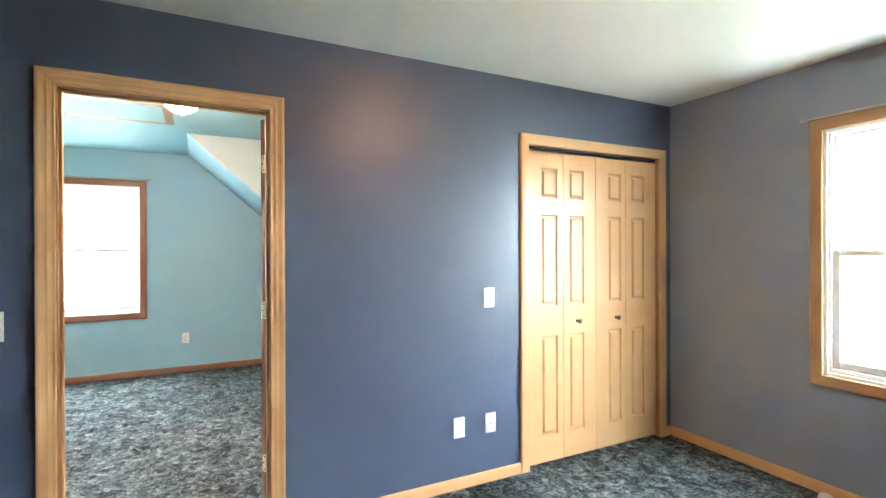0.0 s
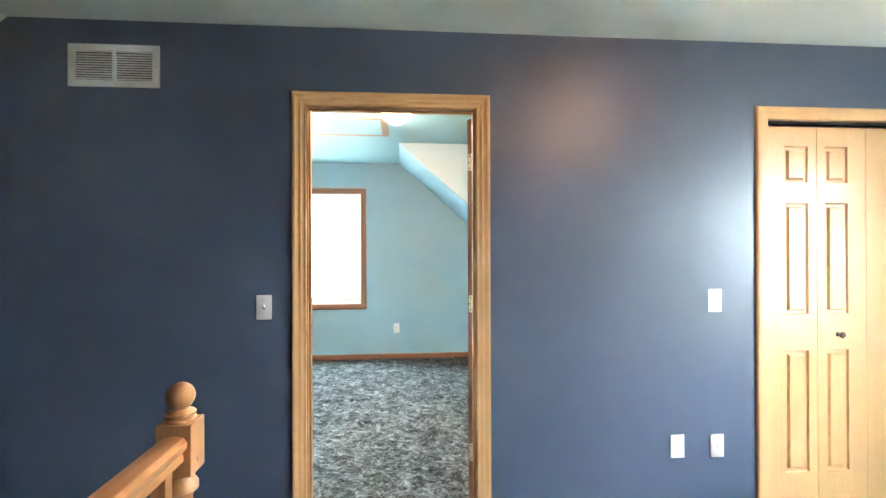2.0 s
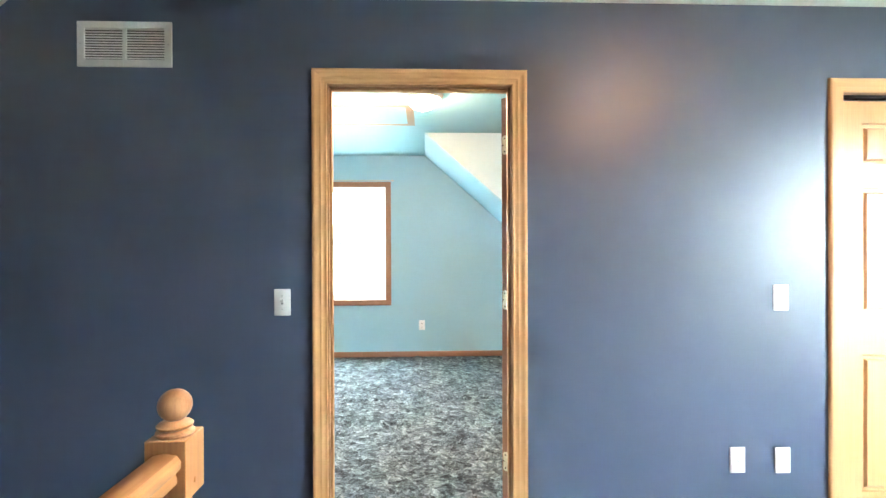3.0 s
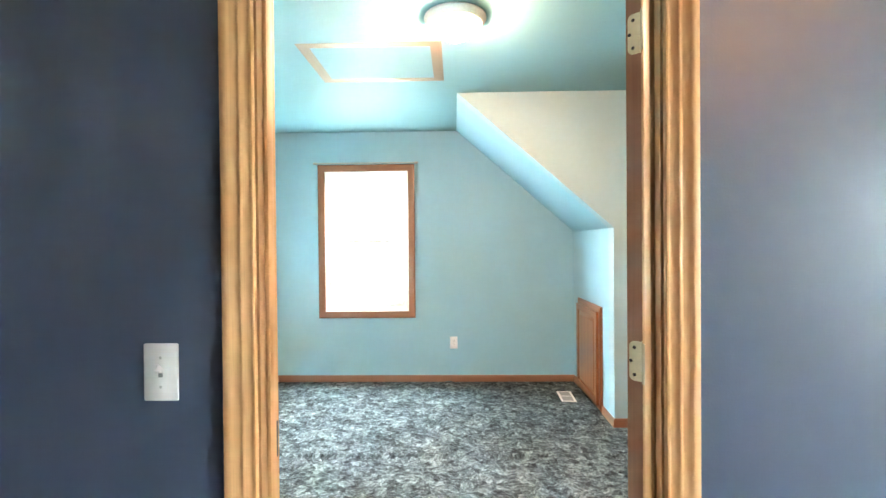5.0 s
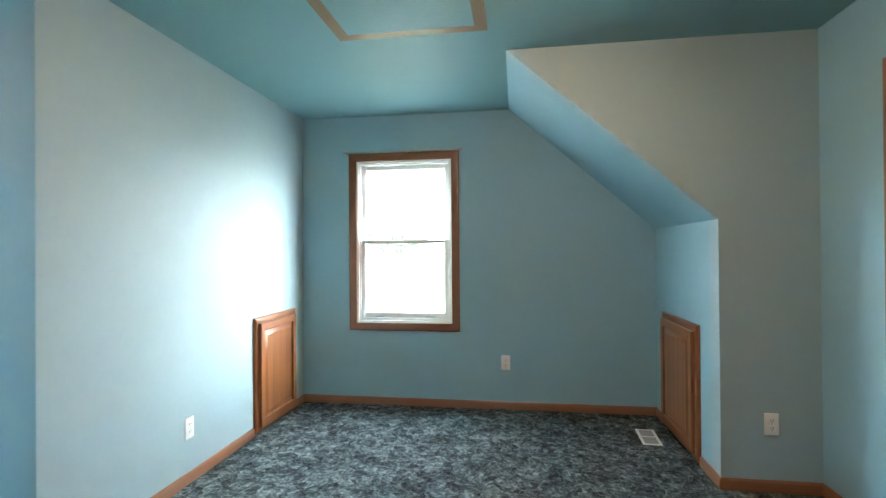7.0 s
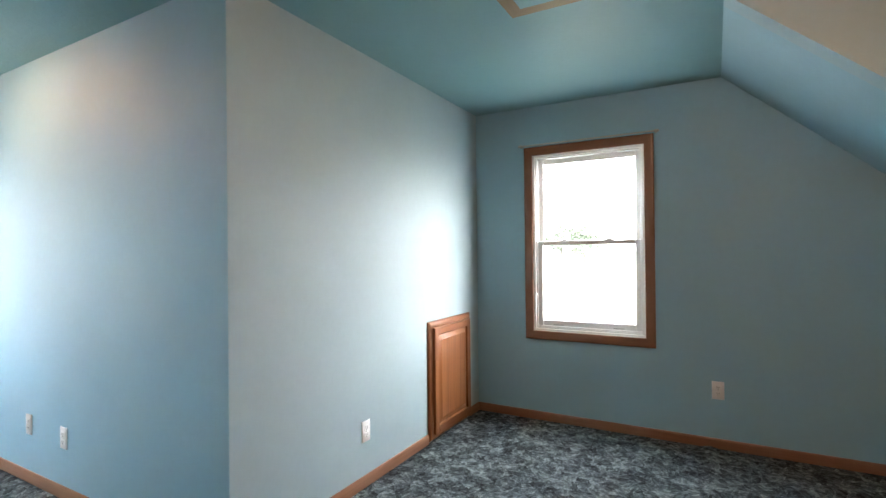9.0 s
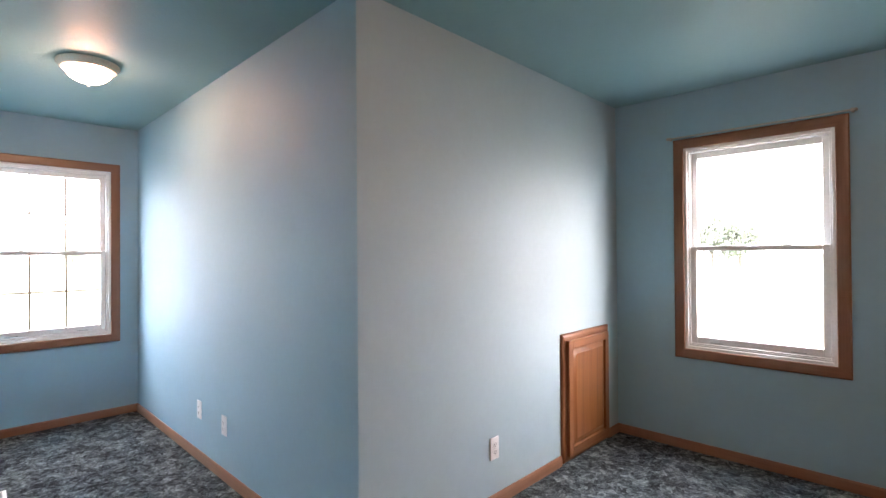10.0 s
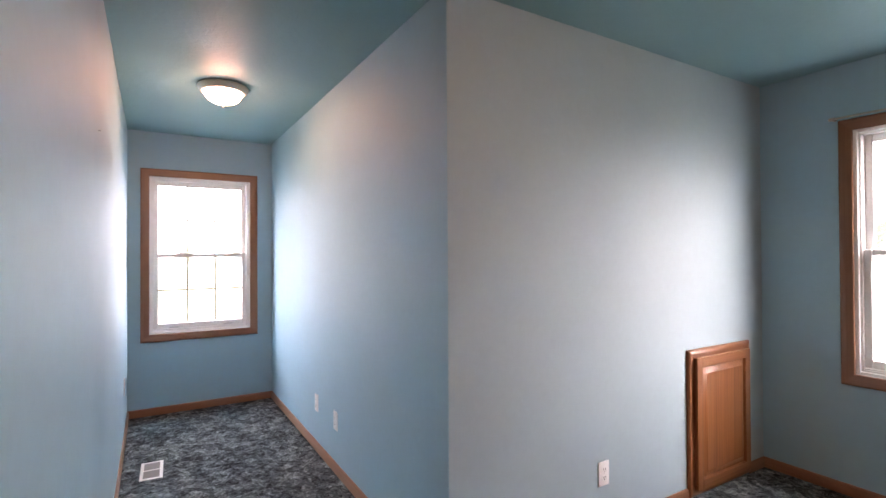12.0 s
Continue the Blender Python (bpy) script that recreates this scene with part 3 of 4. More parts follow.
def doorway():
    d = thing("door_1", pose(DOOR, 0, 0), "honey oak door frame with the door swung wide open into the aqua room", "door", kind="structure")
    for s in (-1, 1):
        x0, x1 = (-0.428, -0.411) if s < 0 else (0.404, 0.421)
        part("jamb", boxed(x0, x1, 0.001, T - 0.001, 0.002, 2.057), SHADED_JAMB_OAK[2], d)
        a, b = (-0.411, -0.401) if s < 0 else (0.394, 0.404)
        part("door_stop", boxed(a, b, 0.028, 0.062, 0.002, 2.046, bevel=0.003, segments=2), SHADED_JAMB_OAK[2], d)
    part("head_jamb", boxed(-0.428, 0.421, 0.001, T - 0.001, 2.057, 2.074), SHADED_JAMB_OAK[0], d)
    part("head_stop", boxed(-0.401, 0.394, 0.028, 0.062, 2.046, 2.057, bevel=0.003, segments=2), SHADED_JAMB_OAK[0], d)
    casing_set(d, SLIM, -0.416, 0.409, 0.002, 2.061, Matrix.Identity(4), materials=HONEY_OAK)
    casing_set(d, SLIM, -0.409, 0.416, 0.002, 2.061, pose(0, T, 0, 0, 0, 180), materials=SHADED_RED_OAK)
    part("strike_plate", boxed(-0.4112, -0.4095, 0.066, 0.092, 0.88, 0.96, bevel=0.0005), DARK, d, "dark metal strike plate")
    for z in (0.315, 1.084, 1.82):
        part("jamb_hinge_plate", hinge_plate(0.4022, 0.4042, T - 0.001, 0.071, z), SHADED_BRASS, d, "brass hinge plate, shade put into its darker tone")
    leaf = part("door_leaf", moved(panelled(0.808, 2.032, 0.035, SIX, STEPS, back=True), pose(-0.810, -0.039, 0.012)), SHADED_RED_OAK[2], d, "panelled honey oak door leaf")
    leaf.matrix_basis = pose(0.4105, T + 0.006, 0, 0, 0, -133)
    for z in (0.315, 1.084, 1.82):
        hinge(leaf, z)
    knob_part(leaf, -0.75, -0.039, 0.92, -1, BRASS)
    knob_part(leaf, -0.75, -0.004, 0.92, 1, BRASS)


doorway()


def side_door():
    d = thing("door_2", pose(FACE_E, SIDE_DOOR, 0, 0, 0, -90), "closed honey oak panel door with a brass knob", "door", kind="structure")
    for x0, x1 in ((-0.413, -0.395), (0.395, 0.413)):
        part("jamb", boxed(x0, x1, 0.001, 0.119, 0.002, 2.03), SHADED_RED_OAK[2], d)
    part("head_jamb", boxed(-0.413, 0.413, 0.001, 0.119, 2.03, 2.048), SHADED_RED_OAK[0], d)
    casing_set(d, FLUTED, -0.400, 0.400, 0.002, 2.035, Matrix.Identity(4), materials=SHADED_RED_OAK)
    leaf = part("door_leaf", moved(panelled(0.784, 2.01, 0.035, SIX, STEPS), pose(-0.392, 0.010, 0.012)), SHADED_RED_OAK[2], d)
    knob_part(leaf, -0.335, 0.010, 0.930, -1, BRASS)


side_door()


def closet():
    d = thing("door_3", pose(0, 0, 0), "pair of closed pale oak bifold closet doors with raised panels", "closet door", kind="structure")
    x0, x1, _, z1 = CLOSET
    part("jamb", boxed(x0 - 0.018, x0, 0.001, T - 0.001, 0.002, z1), OAK[2], d)
    part("jamb", boxed(x1, x1 + 0.018, 0.001, T - 0.001, 0.002, z1), OAK[2], d)
    part("head_jamb", boxed(x0 - 0.018, x1 + 0.018, 0.001, T - 0.001, z1, z1 + 0.018), OAK[0], d)
    part("track", boxed(x0, x1, 0.028, 0.058, z1 - 0.012, z1), DARK, d, "dark steel bifold track")
    casing_set(d, FLAT, x0, x1, 0.002, z1, Matrix.Identity(4), materials=[PALE_OAK[0], None, PALE_OAK[2]])
    splits = [x0 + 0.004, 2.247, 2.531, 2.812, x1 - 0.004]
    cols = [(2.062, 2.197), (2.293, 2.424), (2.642, 2.766), (2.864, 2.995)]
    for i, (a, b) in enumerate(zip(splits, splits[1:])):
        c0, c1 = cols[i][0] - a, cols[i][1] - a
        w = b - a - 0.003
        rows = [(c0, c1, 0.165, 0.810), (c0, c1, 1.000, 1.590), (c0, c1, 1.698, 1.892)]
        leaf = part("bifold_leaf", panelled(w, 1.994, 0.030, rows, [(0, 0), (0.005, 0.010), (0.019, 0.012), (0.028, 0.001)]), PALE_OAK[2], d)
        leaf.matrix_basis = pose(a, 0.022, 0.016)
        if i in (1, 2):
            prof = [(0, 0), (0.012, 0), (0.009, 0.006), (0.008, 0.016), (0.015, 0.024), (0.017, 0.030), (0.012, 0.036), (0, 0.038)]
            kx = 2.362 - a if i == 1 else 2.716 - a
            part("knob", moved(lathe(prof, 20), pose(kx, 0, 0.892, 90, 0, 0)), KNOB, leaf, "small dark turned wooden knob")
    # closet interior behind the leaves
    structure("wall_closet", box(box(boxed(1.78, LOFT_E, 0.66, 0.72, -0.02, CEIL), 1.76, 1.78, T, 0.66, -0.02, CEIL), LOFT_E, LOFT_E + 0.1, T, 0.72, -0.02, CEIL), DRYWALL, "plain closet walls", "wall")
    structure("ceiling_closet", boxed(1.76, LOFT_E + 0.1, T, 0.72, CEIL, CEIL + 0.05), DRYWALL, "plain closet ceiling", "ceiling")
    structure("floor_closet", boxed(1.76, LOFT_E + 0.1, T, 0.72, -0.02, 0.0), CARPET, "mottled carpet inside the closet", "carpet")


closet()


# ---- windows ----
def window(name, m, label, grid=False, trim=SHADED_RED_OAK):
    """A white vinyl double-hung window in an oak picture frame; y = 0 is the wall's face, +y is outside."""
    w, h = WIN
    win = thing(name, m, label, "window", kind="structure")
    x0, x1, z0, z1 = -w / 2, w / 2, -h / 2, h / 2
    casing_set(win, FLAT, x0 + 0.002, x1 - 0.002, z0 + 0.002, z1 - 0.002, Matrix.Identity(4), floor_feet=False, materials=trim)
    frame_ = part("window_frame", ring(x0, x1, z0, z1, 0.020, 0.002, EX - 0.004, 0.002), VINYL, win, "white vinyl window frame")
    part("window_frame", ring(x0 + 0.020, x1 - 0.020, z0 + 0.020, z1 - 0.020, 0.012, 0.018, EX - 0.01, 0.002), VINYL, win)
    part("window_sill", boxed(x0 + 0.032, x1 - 0.032, 0.020, EX - 0.012, z0 + 0.032, z0 + 0.042, bevel=0.003), VINYL, win)
    mid = -0.002
    a, b = x0 + 0.032, x1 - 0.032

    def sash(z_lo, z_hi, y0, y1, low, top):
        s = part("sash", ring(a, b, z_lo, z_hi, 0.038, y0, y1, 0.004, low, top), VINYL, win, "white vinyl sash")
        g = part("pane", boxed(a + 0.034, b - 0.034, (y0 + y1) / 2 - 0.002, (y0 + y1) / 2 + 0.002, z_lo + low - 0.004, z_hi - top + 0.004), GLASS, s, "clear glass pane", smooth=None)
        g.visible_shadow = False
        if grid:
            gx0, gx1, gz0, gz1 = a + 0.038, b - 0.038, z_lo + low, z_hi - top
            ym = (y0 + y1) / 2 + 0.006
            for i in (1, 2):
                gx = gx0 + (gx1 - gx0) * i / 3
                part("muntin", boxed(gx - 0.007, gx + 0.007, ym - 0.003, ym + 0.003, gz0, gz1), GRID, s)
            gz = (gz0 + gz1) / 2
            part("muntin", boxed(gx0, gx1, ym - 0.002, ym + 0.002, gz - 0.007, gz + 0.007), GRID, s)
        return s

    sash(mid - 0.014, z1 - 0.032, 0.066, 0.096, 0.030, 0.040)
    lower = sash(z0 + 0.042, mid + 0.016, 0.030, 0.060, 0.046, 0.032)
    for sx in (-0.165, 0.165):
        lock = bmesh.new()
        box(lock, sx - 0.030, sx + 0.030, 0.034, 0.056, mid + 0.015, mid + 0.022, 0.003)
        box(lock, sx - 0.016, sx + 0.016, 0.032, 0.054, mid + 0.021, mid + 0.030, 0.004)
        part("sash_lock", lock, VINYL, lower)
        part("tilt_slot", boxed(sx * 1.35 - 0.038, sx * 1.35 + 0.038, 0.0285, 0.031, z0 + 0.050, z0 + 0.054), SLATE, lower)
    return win


window("window_1", pose(NOOK_WIN[0], NOOK_N, NOOK_WIN[1]), "white double-hung window in an oak picture-frame casing, bright outside")
window("window_2", pose(HALL_W, HALL_WIN[0], HALL_WIN[1], 0, 0, 90), "white double-hung window with slim grids in an oak casing", grid=True)
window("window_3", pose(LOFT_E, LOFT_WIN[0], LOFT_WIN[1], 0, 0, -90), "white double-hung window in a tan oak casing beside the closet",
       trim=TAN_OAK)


def curtain_rod(m):
    """A thin round curtain rod with ball ends, held just above the top edge of a window casing."""
    r = thing("curtain_rod", m, "thin pale steel curtain rod with ball ends above a window casing", "curtain rod", "window curtain rods")
    part("rod", moved(lathe([(0, -0.492), (0.0055, -0.492), (0.0055, 0.492), (0, 0.492)], 12), pose(0, -0.030, 0.004, 0, 90, 0)), PALE_STEEL, r)
    for s in (-1, 1):
        part("bracket", boxed(s * 0.492 - 0.008, s * 0.492 + 0.008, -0.036, -0.0005, -0.006, 0.014, bevel=0.003), PALE_STEEL, r)
        ball = lathe([(0.0095 * math.sin(math.pi * k / 10), -0.0095 * math.cos(math.pi * k / 10)) for k in range(11)], 14)
        part("finial", moved(ball, pose(s * 0.506, -0.030, 0.004)), PALE_STEEL, r)
    return r


rod = curtain_rod(pose(NOOK_WIN[0], NOOK_N, NOOK_WIN[1] + WIN[1] / 2 + 0.070))
copy_thing(rod, pose(LOFT_E, LOFT_WIN[0], LOFT_WIN[1] + WIN[1] / 2 + 0.062, 0, 0, -90))


# ---- access doors ----
def access_door(m, w, h, label):
    """A small raised-panel oak door in a rounded oak frame, low on a wall; x 0..w, z 0..h."""
    d = thing("access_door", m, label, "access door", "attic access doors")
    prof = [(0, 0), (0, 0.014), (0.006, 0.018), (0.036, 0.020), (0.048, 0.019), (0.056, 0.015), (0.060, 0.007), (0.060, 0)]
    f = 0.060
    for side in ("left", "right", "top", "bottom"):
        part("frame_board", trim_side(prof, side, f, w - f, f, h - f), DOOR_OAK[2 if side in ("left", "right") else 0], d)
    dw, dh = w - 2 * f + 0.030, h - 2 * f + 0.030
    st = 0.050
    raised = [(0, 0), (0.002, 0.004), (0.004, 0.0125), (0.008, 0.0135), (0.012, 0.0125), (0.040, 0.0025), (0.042, 0.0008)]
    door = part("door", moved(panelled(dw, dh, 0.020, [(st, dw - st, st, dh - st)], raised), pose(f - 0.015, -0.040, f - 0.015)), DOOR_OAK[2], d, "raised-panel oak door")
    for zz in (f - 0.015, h - f + 0.015 - st):
        part("rail", boxed(f - 0.015 + st, w - f + 0.015 - st, -0.0412, -0.0395, zz + 0.001, zz + st - 0.002, bevel=0.0008), DOOR_OAK[0], door)
    return d


access_door(pose(NOOK_W, 2.952, 0.010, 0, 0, 90), 0.642, 0.826, "raised-panel oak access door set low in the aqua wall")
access_door(pose(KNEE_X, 3.582, 0.010, 0, 0, -90), 0.714, 0.833, "raised-panel oak access door set low in the knee wall")


# ---- attic hatch ----
HATCH_TRIM = [(0, 0), (0, 0.020), (0.003, 0.024), (0.010, 0.025), (0.013, 0.014), (0.018, 0.012), (0.030, 0.016), (0.037, 0.027), (0.042, 0.031),
              (0.050, 0.033), (0.058, 0.031), (0.062, 0.024), (0.065, 0.012), (0.065, 0)]


def hatch():
    h = thing("attic_hatch", pose(-0.472, 1.997, CEIL_A - 0.0005, -90, 0, 0), "attic hatch in the ceiling, aqua panel in an oak frame", "attic hatch")
    w, d, f = 0.810, 0.643, 0.065
    for side in ("left", "right", "top", "bottom"):
        part("frame_board", trim_side(HATCH_TRIM, side, -w / 2 + f, w / 2 - f, -d / 2 + f, d / 2 - f), HATCH_OAK[2 if side in ("left", "right") else 0], h)
    part("panel", boxed(-w / 2 + f - 0.004, w / 2 - f + 0.004, -0.004, -0.0008, -d / 2 + f - 0.004, d / 2 - f + 0.004), AQUA_CEIL, h, "aqua painted hatch panel")
    return h


hatch()


# ---- ceiling lamps ----
def ceiling_lamp(m, glass):
    """A flush lamp: a turned metal pan, a lit alabaster bowl and a finial, hanging below z = 0."""
    l = thing("ceiling_lamp", m, "lit flush ceiling lamp with an alabaster glass bowl and nickel pan", "ceiling lamp", "flush ceiling lamps")
    pan = [(0, -0.0005), (0.140, -0.0005), (0.149, -0.004), (0.152, -0.012), (0.150, -0.020), (0.142, -0.026), (0.140, -0.034), (0.133, -0.041),
           (0.124, -0.044), (0.115, -0.042), (0.113, -0.032), (0, -0.030)]
    part("pan", lathe(pan, 48), BRONZE, l, "brushed nickel pan")
    bowl = [(0.1125, -0.036), (0.1125, -0.044), (0.108, -0.060), (0.096, -0.078), (0.076, -0.094), (0.052, -0.106), (0.028, -0.113), (0.010, -0.116), (0, -0.1165)]
    part("bowl", lathe(bowl, 48), glass, l, "glowing alabaster glass bowl")
    fin = [(0, -0.114), (0.013, -0.115), (0.014, -0.119), (0.007, -0.123), (0.009, -0.129), (0.007, -0.135), (0, -0.138)]
    part("finial", lathe(fin, 20), NICKEL, l, "small dull steel finial")
    return l


ceiling_lamp(pose(0.008, 1.390, CEIL_A), BULB_ROOM)
ceiling_lamp(pose(-3.49, 0.770, CEIL_A), BULB)
ceiling_lamp(pose(1.36, -1.38, CEIL), BULB_LOFT)


# ---- wall plates, vents ----
def plate():
    return boxed(-0.036, 0.036, -0.0065, 0.0, -0.059, 0.059, bevel=0.003, segments=2)


def dot(x, y, z, r, deep):
    return moved(lathe([(0, 0), (r, 0), (r * 0.8, deep), (0, deep)], 12), pose(x, y, z, 90, 0, 0))


def outlet(m, label="white duplex outlet on the wall"):
    o = thing("outlet", m, label, "outlet", "wall outlets")
    part("cover_plate", plate(), PLASTIC, o)
    for s in (-1, 1):
        r = part("receptacle", boxed(-0.017, 0.017, -0.0085, -0.006, s * 0.020 - 0.0145, s * 0.020 + 0.0145, bevel=0.001), PLASTIC, o)
        for dx in (-0.0065, 0.0065):
            part("slot", boxed(dx - 0.0013, dx + 0.0013, -0.0089, -0.0084, s * 0.020 - 0.002, s * 0.020 + 0.007), DARK, r)
        part("slot", boxed(-0.0025, 0.0025, -0.0089, -0.0084, s * 0.020 - 0.0105, s * 0.020 - 0.006), DARK, r)
    part("screw", dot(0, -0.0065, 0, 0.003, 0.001), NICKEL, o)
    return o


def jack(m, label):
    o = thing("jack_plate", m, label, "wall plate", "cable wall plates")
    part("cover_plate", plate(), PLASTIC, o)
    part("socket", dot(0, -0.0065, -0.002, 0.0055, 0.006), NICKEL, o, "small metal cable socket")
    for z in (-0.042, 0.042):
        part("screw", dot(0, -0.0065, z, 0.003, 0.001), PLASTIC, o)
    return o


def switch(m):
    o = thing("light_switch", m, "white toggle light switch beside the doorway", "light switch")
    part("cover_plate", plate(), PLASTIC, o)
    part("collar", boxed(-0.0045, 0.0045, -0.0070, -0.006, -0.010, 0.004, bevel=0.0003), SLATE, o)
    part("toggle", moved(boxed(-0.0048, 0.0048, -0.024, 0, -0.006, 0.006, bevel=0.0015), pose(0, -0.004, 0.003, -32, 0, 0)), PLASTIC, o)
    for z in (-0.030, 0.030):
        part("screw", dot(0, -0.0065, z, 0.0032, 0.001), NICKEL, o)
    return o


nail = thing("nail", pose(-2.381, HALL_S, 1.863), "small dark steel nail stuck in the aqua wall", "nail")
part("shank", moved(lathe([(0, -0.004), (0.0013, -0.004), (0.0013, 0.005), (0, 0.005)], 8), pose(0, 0, 0, -90, 0, 0)), DARK, nail)
part("head", moved(lathe([(0, 0.005), (0.0030, 0.005), (0.0030, 0.0062), (0, 0.0066)], 10), pose(0, 0, 0, -90, 0, 0)), DARK, nail)
switch(pose(-0.609, 0, 1.094))
j = jack(pose(1.655, 0, 1.099), "white cable wall plate on the navy wall")
copy_thing(j, pose(1.449, 0, 0.356))
copy_thing(j, pose(1.662, 0, 0.351))
outlet(pose(-4.43, HALL_S, 0.415, 0, 0, 180))
o = outlet(pose(-0.020, NOOK_N, 0.385))
copy_thing(o, pose(1.410, FACE_Y, 0.363))
copy_thing(o, pose(NOOK_W, 2.270, 0.312, 0, 0, 90))
copy_thing(o, pose(-3.547, HALL_N, 0.337))
copy_thing(o, pose(-3.135, HALL_N, 0.330))


def face_plate(w, h, y0, y1, holes):
    """A flat plate in x and z, centred, with rectangular holes (x0, x1, z0, z1) through it."""
    bm = bmesh.new()
    xs = sorted({-w / 2, w / 2, *[v for q in holes for v in q[:2]]})
    zs = sorted({-h / 2, h / 2, *[v for q in holes for v in q[2:]]})
    for a, b in zip(xs, xs[1:]):
        for c, d in zip(zs, zs[1:]):
            if not any(q[0] < (a + b) / 2 < q[1] and q[2] < (c + d) / 2 < q[3] for q in holes):
                for y in (y0, y1):
                    bm.faces.new([bm.verts.new((px, y, pz)) for px, pz in ((a, c), (b, c), (b, d), (a, d))])
    for a, b, c, d in (*holes, (-w / 2, w / 2, -h / 2, h / 2)):
        ring_ = ((a, c), (b, c), (b, d), (a, d))
        for p, q in zip(ring_, ring_[1:] + ring_[:1]):
            bm.faces.new([bm.verts.new(v) for v in ((p[0], y0, p[1]), (q[0], y0, q[1]), (q[0], y1, q[1]), (p[0], y1, p[1]))])
    bmesh.ops.remove_doubles(bm, verts=bm.verts, dist=1e-5)
    rim = [e for e in bm.edges if all(abs(v.co.y - y0) < 1e-6 for v in e.verts) and
           (all(abs(abs(v.co.x) - w / 2) < 1e-6 for v in e.verts) or all(abs(abs(v.co.z) - h / 2) < 1e-6 for v in e.verts))]
    bmesh.ops.bevel(bm, geom=rim, offset=0.004, segments=2, affect="EDGES", profile=0.5)
    return bm


def wall_vent(m):
    """A return-air grille: a stamped face plate with two banks of tilted louvres over a dark duct."""
    w, h = 0.402, 0.196
    v = thing("wall_vent", m, "white enamelled return-air grille high on the navy wall", "air vent")
    a, b, zt = 0.008, w / 2 - 0.030, h / 2 - 0.030
    part("face_plate", face_plate(w, h, -0.010, -0.0005, [(a, b, -zt, zt), (-b, -a, -zt, zt)]), ENAMEL, v)
    part("backing", boxed(-b, b, -0.0015, -0.0003, -zt, zt), DARK, v, "dark duct behind the louvres")
    n = 12
    pitch = 2 * zt / n
    for s in (-1, 1):
        x0, x1 = (a, b) if s > 0 else (-b, -a)
        for i in range(n):
            z = -zt + pitch * (i + 0.5)
            part("slat", moved(boxed(x0, x1, -0.0048, 0.0048, -0.0007, 0.0007), pose(0, -0.0068, z + 0.001, 58, 0, 0)), ENAMEL, v)
    for dx in (-1, 1):
        part("screw", dot(dx * (w / 2 - 0.013), -0.010, 0, 0.0035, 0.0010), NICKEL, v)
    return v


wall_vent(pose(-1.283, 0, 2.225))


def floor_register(m, label):
    """A steel floor register: rim, two louvre banks and a centre bar; x along its width, y along its length."""
    w, l = 0.127, 0.285
    r = thing("floor_register", m, label, "floor register", "floor registers")
    bm = moved(ring(-w / 2, w / 2, -l / 2, l / 2, 0.019, -0.007, -0.0005, 0.002), pose(0, 0, 0, -90, 0, 0))
    part("rim", bm, ENAMEL, r)
    part("well", boxed(-w / 2 + 0.017, w / 2 - 0.017, -l / 2 + 0.017, l / 2 - 0.017, 0.0005, 0.0015), DARK, r)
    part("centre_bar", boxed(-w / 2 + 0.018, w / 2 - 0.018, -0.007, 0.007, 0.0015, 0.0065, bevel=0.001), ENAMEL, r)
    for s in (-1, 1):
        for i in range(9):
            y = s * (0.014 + 0.0125 * i)
            part("slat", moved(boxed(-w / 2 + 0.018, w / 2 - 0.018, -0.0048, 0.0048, -0.0006, 0.0006), pose(0, y, 0.0042, 30, 0, 0)), SLATE, r)
    return r


reg = floor_register(pose(0.966, 3.300, 0, 0, 0, -3), "white steel floor register in the carpet")
copy_thing(reg, pose(-3.783, 0.381, 0, 0, 0, 88))


# ---- stair balustrade ----
def newel_post(m):
    n = thing("newel_post", m, "turned honey oak newel post with a ball finial", "newel post")
    s = 0.038
    block = boxed(-s, s, -s, s, 0.857, 0.974, bevel=0.0015)
    part("block", block, OAK[2], n)
    turned = [(0, 0.10), (0.036, 0.10), (0.036, 0.12), (0.026, 0.14), (0.030, 0.30), (0.034, 0.50), (0.030, 0.66), (0.024, 0.74), (0.034, 0.755), (0.036, 0.768), (0.030, 0.780),
              (0.024, 0.790), (0.026, 0.805), (0.037, 0.815), (0.037, 0.830), (0.030, 0.840), (0.028, 0.850), (0.034, 0.858), (0, 0.859)]
    part("shaft", lathe(turned, 28), OAK[2], n)
    part("foot", boxed(-s, s, -s, s, 0.0, 0.11, bevel=0.003), OAK[2], n)
    cap = [(0, 0.973), (0.033, 0.973), (0.035, 0.977), (0.034, 0.981), (0.028, 0.984), (0.027, 0.986), (0.032, 0.989), (0.033, 0.993), (0.029, 0.997), (0.020, 0.999), (0.014, 1.003), (0.013, 1.008), (0, 1.009)]
    part("collar", lathe(cap, 32), OAK[2], n)
    ball = [(0.012, 1.003)] + [(0.031 * math.sin(a), 1.030 - 0.031 * math.cos(a)) for a in np.linspace(0.35, math.pi, 22)]
    part("ball", lathe(ball, 36), OAK[2], n)
    part("plug", moved(lathe([(0, 0), (0.006, 0), (0.005, 0.0015), (0, 0.002)], 12), pose(s, 0, 0.885, 0, 90, 0)), OAK[2], n)
    return n


NX, NY = -0.464, -1.215
newel_post(pose(NX, NY, 0))


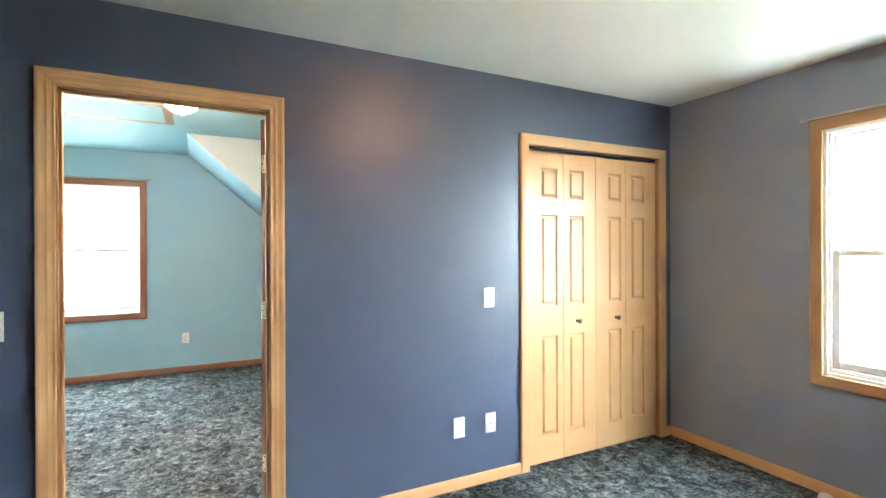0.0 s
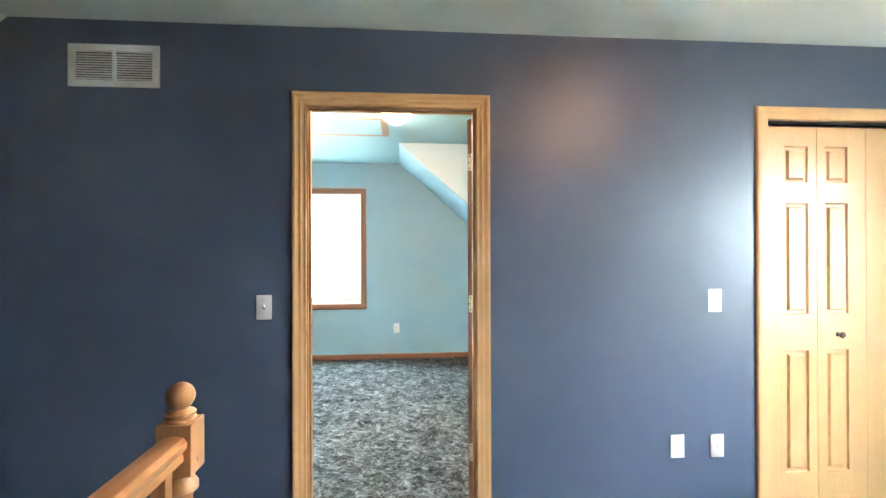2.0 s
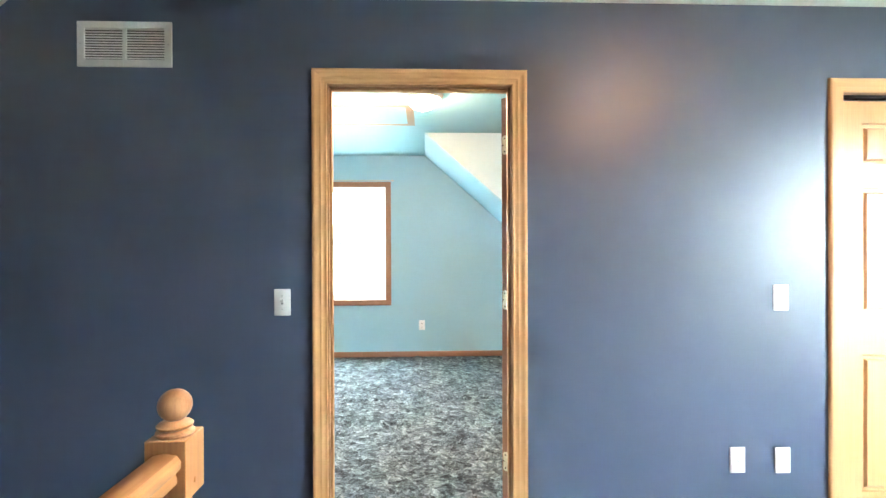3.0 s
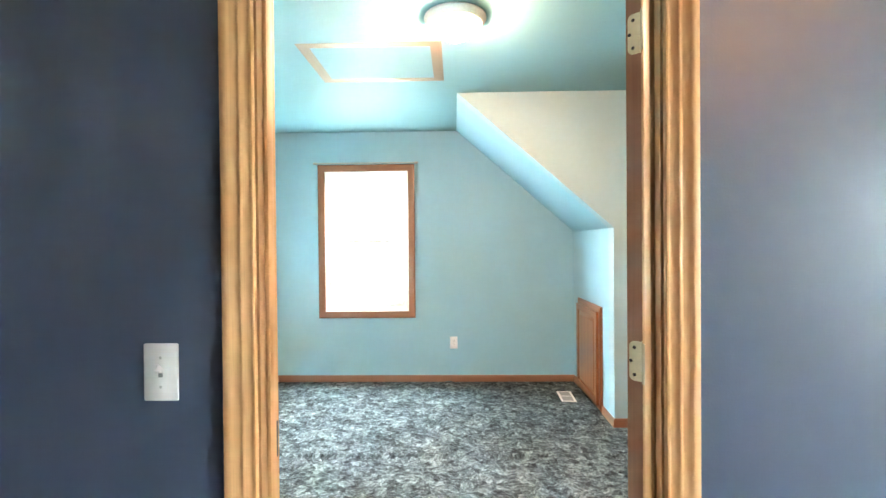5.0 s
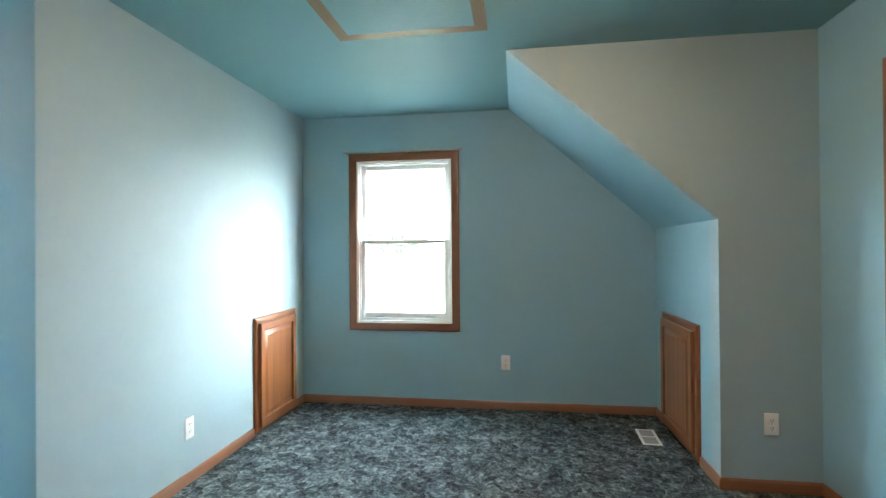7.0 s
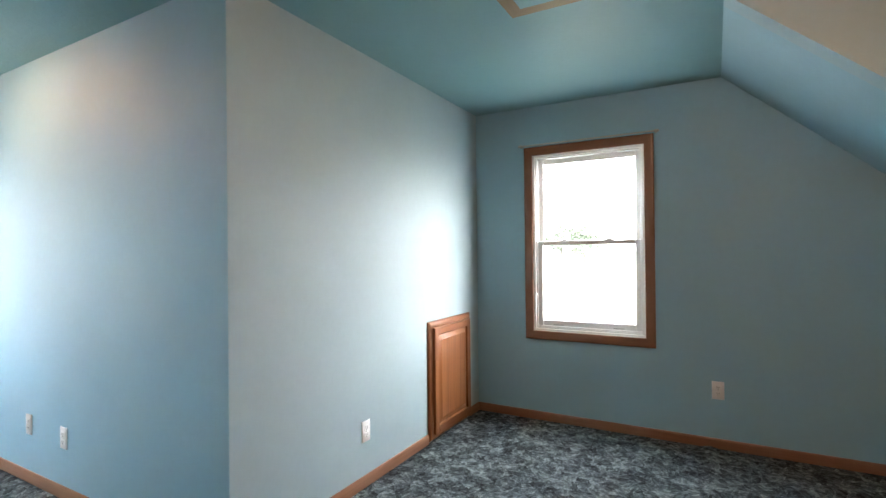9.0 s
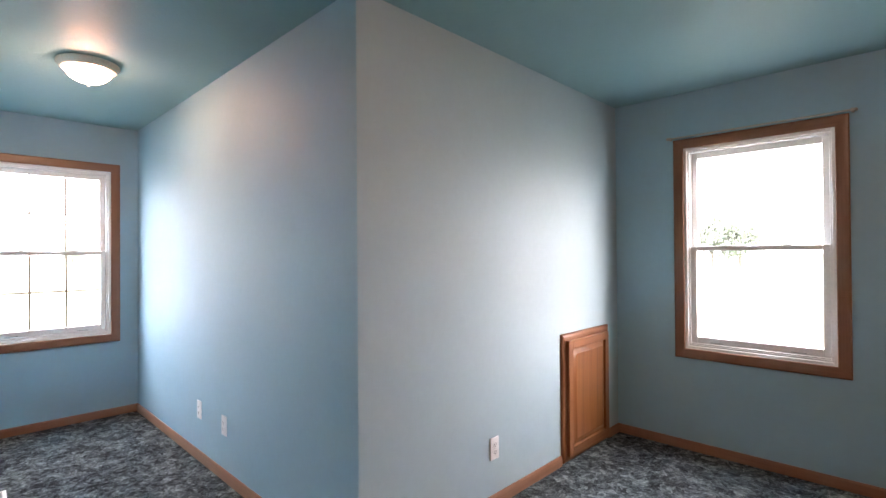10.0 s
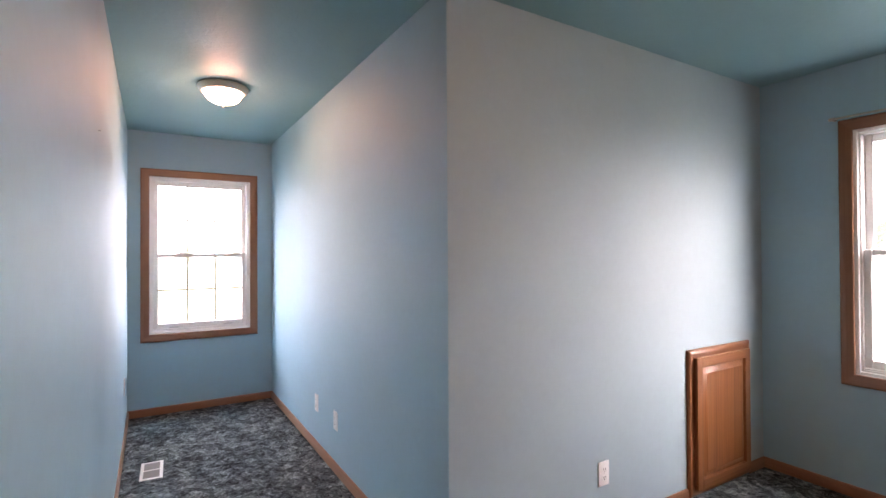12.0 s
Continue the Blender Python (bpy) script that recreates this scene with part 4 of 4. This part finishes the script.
def handrail():
    y0, y1 = LOFT_S, NY - 0.038
    r = thing("handrail", pose(NX, 0, 0), "honey oak handrail with square balusters along the stairwell", "handrail")
    sect = [(-0.030, 0.936), (-0.022, 0.947), (0, 0.951), (0.022, 0.947), (0.030, 0.936), (0.029, 0.923), (0.020, 0.913), (0.022, 0.904), (0.022, 0.894), (-0.022, 0.894), (-0.022, 0.904), (-0.020, 0.913), (-0.029, 0.923)]
    part("rail", prism(sect, y0, y1), OAK[1], r)
    y = NY - 0.092
    while y > y0 + 0.05:
        part("baluster", boxed(-0.016, 0.016, y - 0.016, y + 0.016, 0.022, 0.896, bevel=0.002), OAK[2], r)
        y -= 0.118
    part("shoe", boxed(-0.028, 0.028, y0, y1, 0.0, 0.024, bevel=0.003), OAK[1], r)


handrail()

# small white cap on the carpet by the baseboard
cap = thing("doorstop", pose(3.155, -1.045, 0), "small rounded white plastic stop on the carpet by the baseboard", "door stop")
part("cap", lathe([(0, 0), (0.034, 0), (0.036, 0.012), (0.034, 0.030), (0.026, 0.042), (0.012, 0.047), (0, 0.048)], 24), PLASTIC, cap)

# ---- outside ----
GROUND = -3.1
structure("ground", boxed(-1500, 1500, -1500, 1500, GROUND - 0.2, GROUND), FIELD, "pale summer grass field reaching the horizon", "ground")


def tree(x, y, h, seed):
    rng = random.Random(seed)
    t = thing("tree", pose(x, y, GROUND), "leafy green tree standing in the field", "tree", "distant trees")
    bm = lathe([(0, 0), (0.24, 0), (0.16, 0.8), (0.13, h * 0.4), (0.05, h * 0.75), (0, h * 0.76)], 10)
    for i in range(5):
        a = i * 1.26 + rng.random()
        limb = lathe([(0, 0), (0.07, 0), (0.03, h * 0.3), (0, h * 0.31)], 6)
        moved(limb, pose(0, 0, h * (0.3 + 0.06 * i), 0, 40 + 10 * rng.random(), math.degrees(a)))
        tmp = bpy.data.meshes.new("limb")
        limb.to_mesh(tmp)
        limb.free()
        bm.from_mesh(tmp)
        bpy.data.meshes.remove(tmp)
    part("trunk", bm, BARK, t)
    verts, faces = [], []
    clumps = [(rng.gauss(0, h * 0.13), rng.gauss(0, h * 0.13), h * (0.42 + 0.5 * rng.random())) for _ in range(26)]
    for cx, cy, cz in clumps:
        size = h * (0.06 + 0.05 * rng.random())
        for _ in range(260):
            p = Vector((cx + rng.gauss(0, size), cy + rng.gauss(0, size), cz + rng.gauss(0, size * 0.7)))
            q = Euler((rng.random() * 6.3, rng.random() * 6.3, rng.random() * 6.3)).to_matrix()
            k = len(verts)
            s = 0.11 + 0.07 * rng.random()
            for dx, dy in ((-1, -0.5), (0.2, -0.7), (1, 0.1), (-0.1, 0.7)):
                verts.append(p + q @ Vector((dx * s, dy * s, 0)))
            faces.append((k, k + 1, k + 2, k + 3))
    data = bpy.data.meshes.new("crown")
    data.from_pydata(verts, [], faces)
    data.materials.append(LEAF)
    crown = new("crown", data)
    crown.parent = t
    tagged(crown, kind="stuff")


for i, (x, y, h) in enumerate(((-15.5, 67, 9.0), (-18, 65, 11.0), (-21.5, 68, 12.8), (-25, 71, 13.5), (-45, 80, 9), (-52, 78, 7.5), (-60, 84, 10), (22, 90, 9), (-150, 22, 9), (-155, 34, 8), (-148, 8, 7), (-160, -4, 9))):
    tree(x, y, h, i)
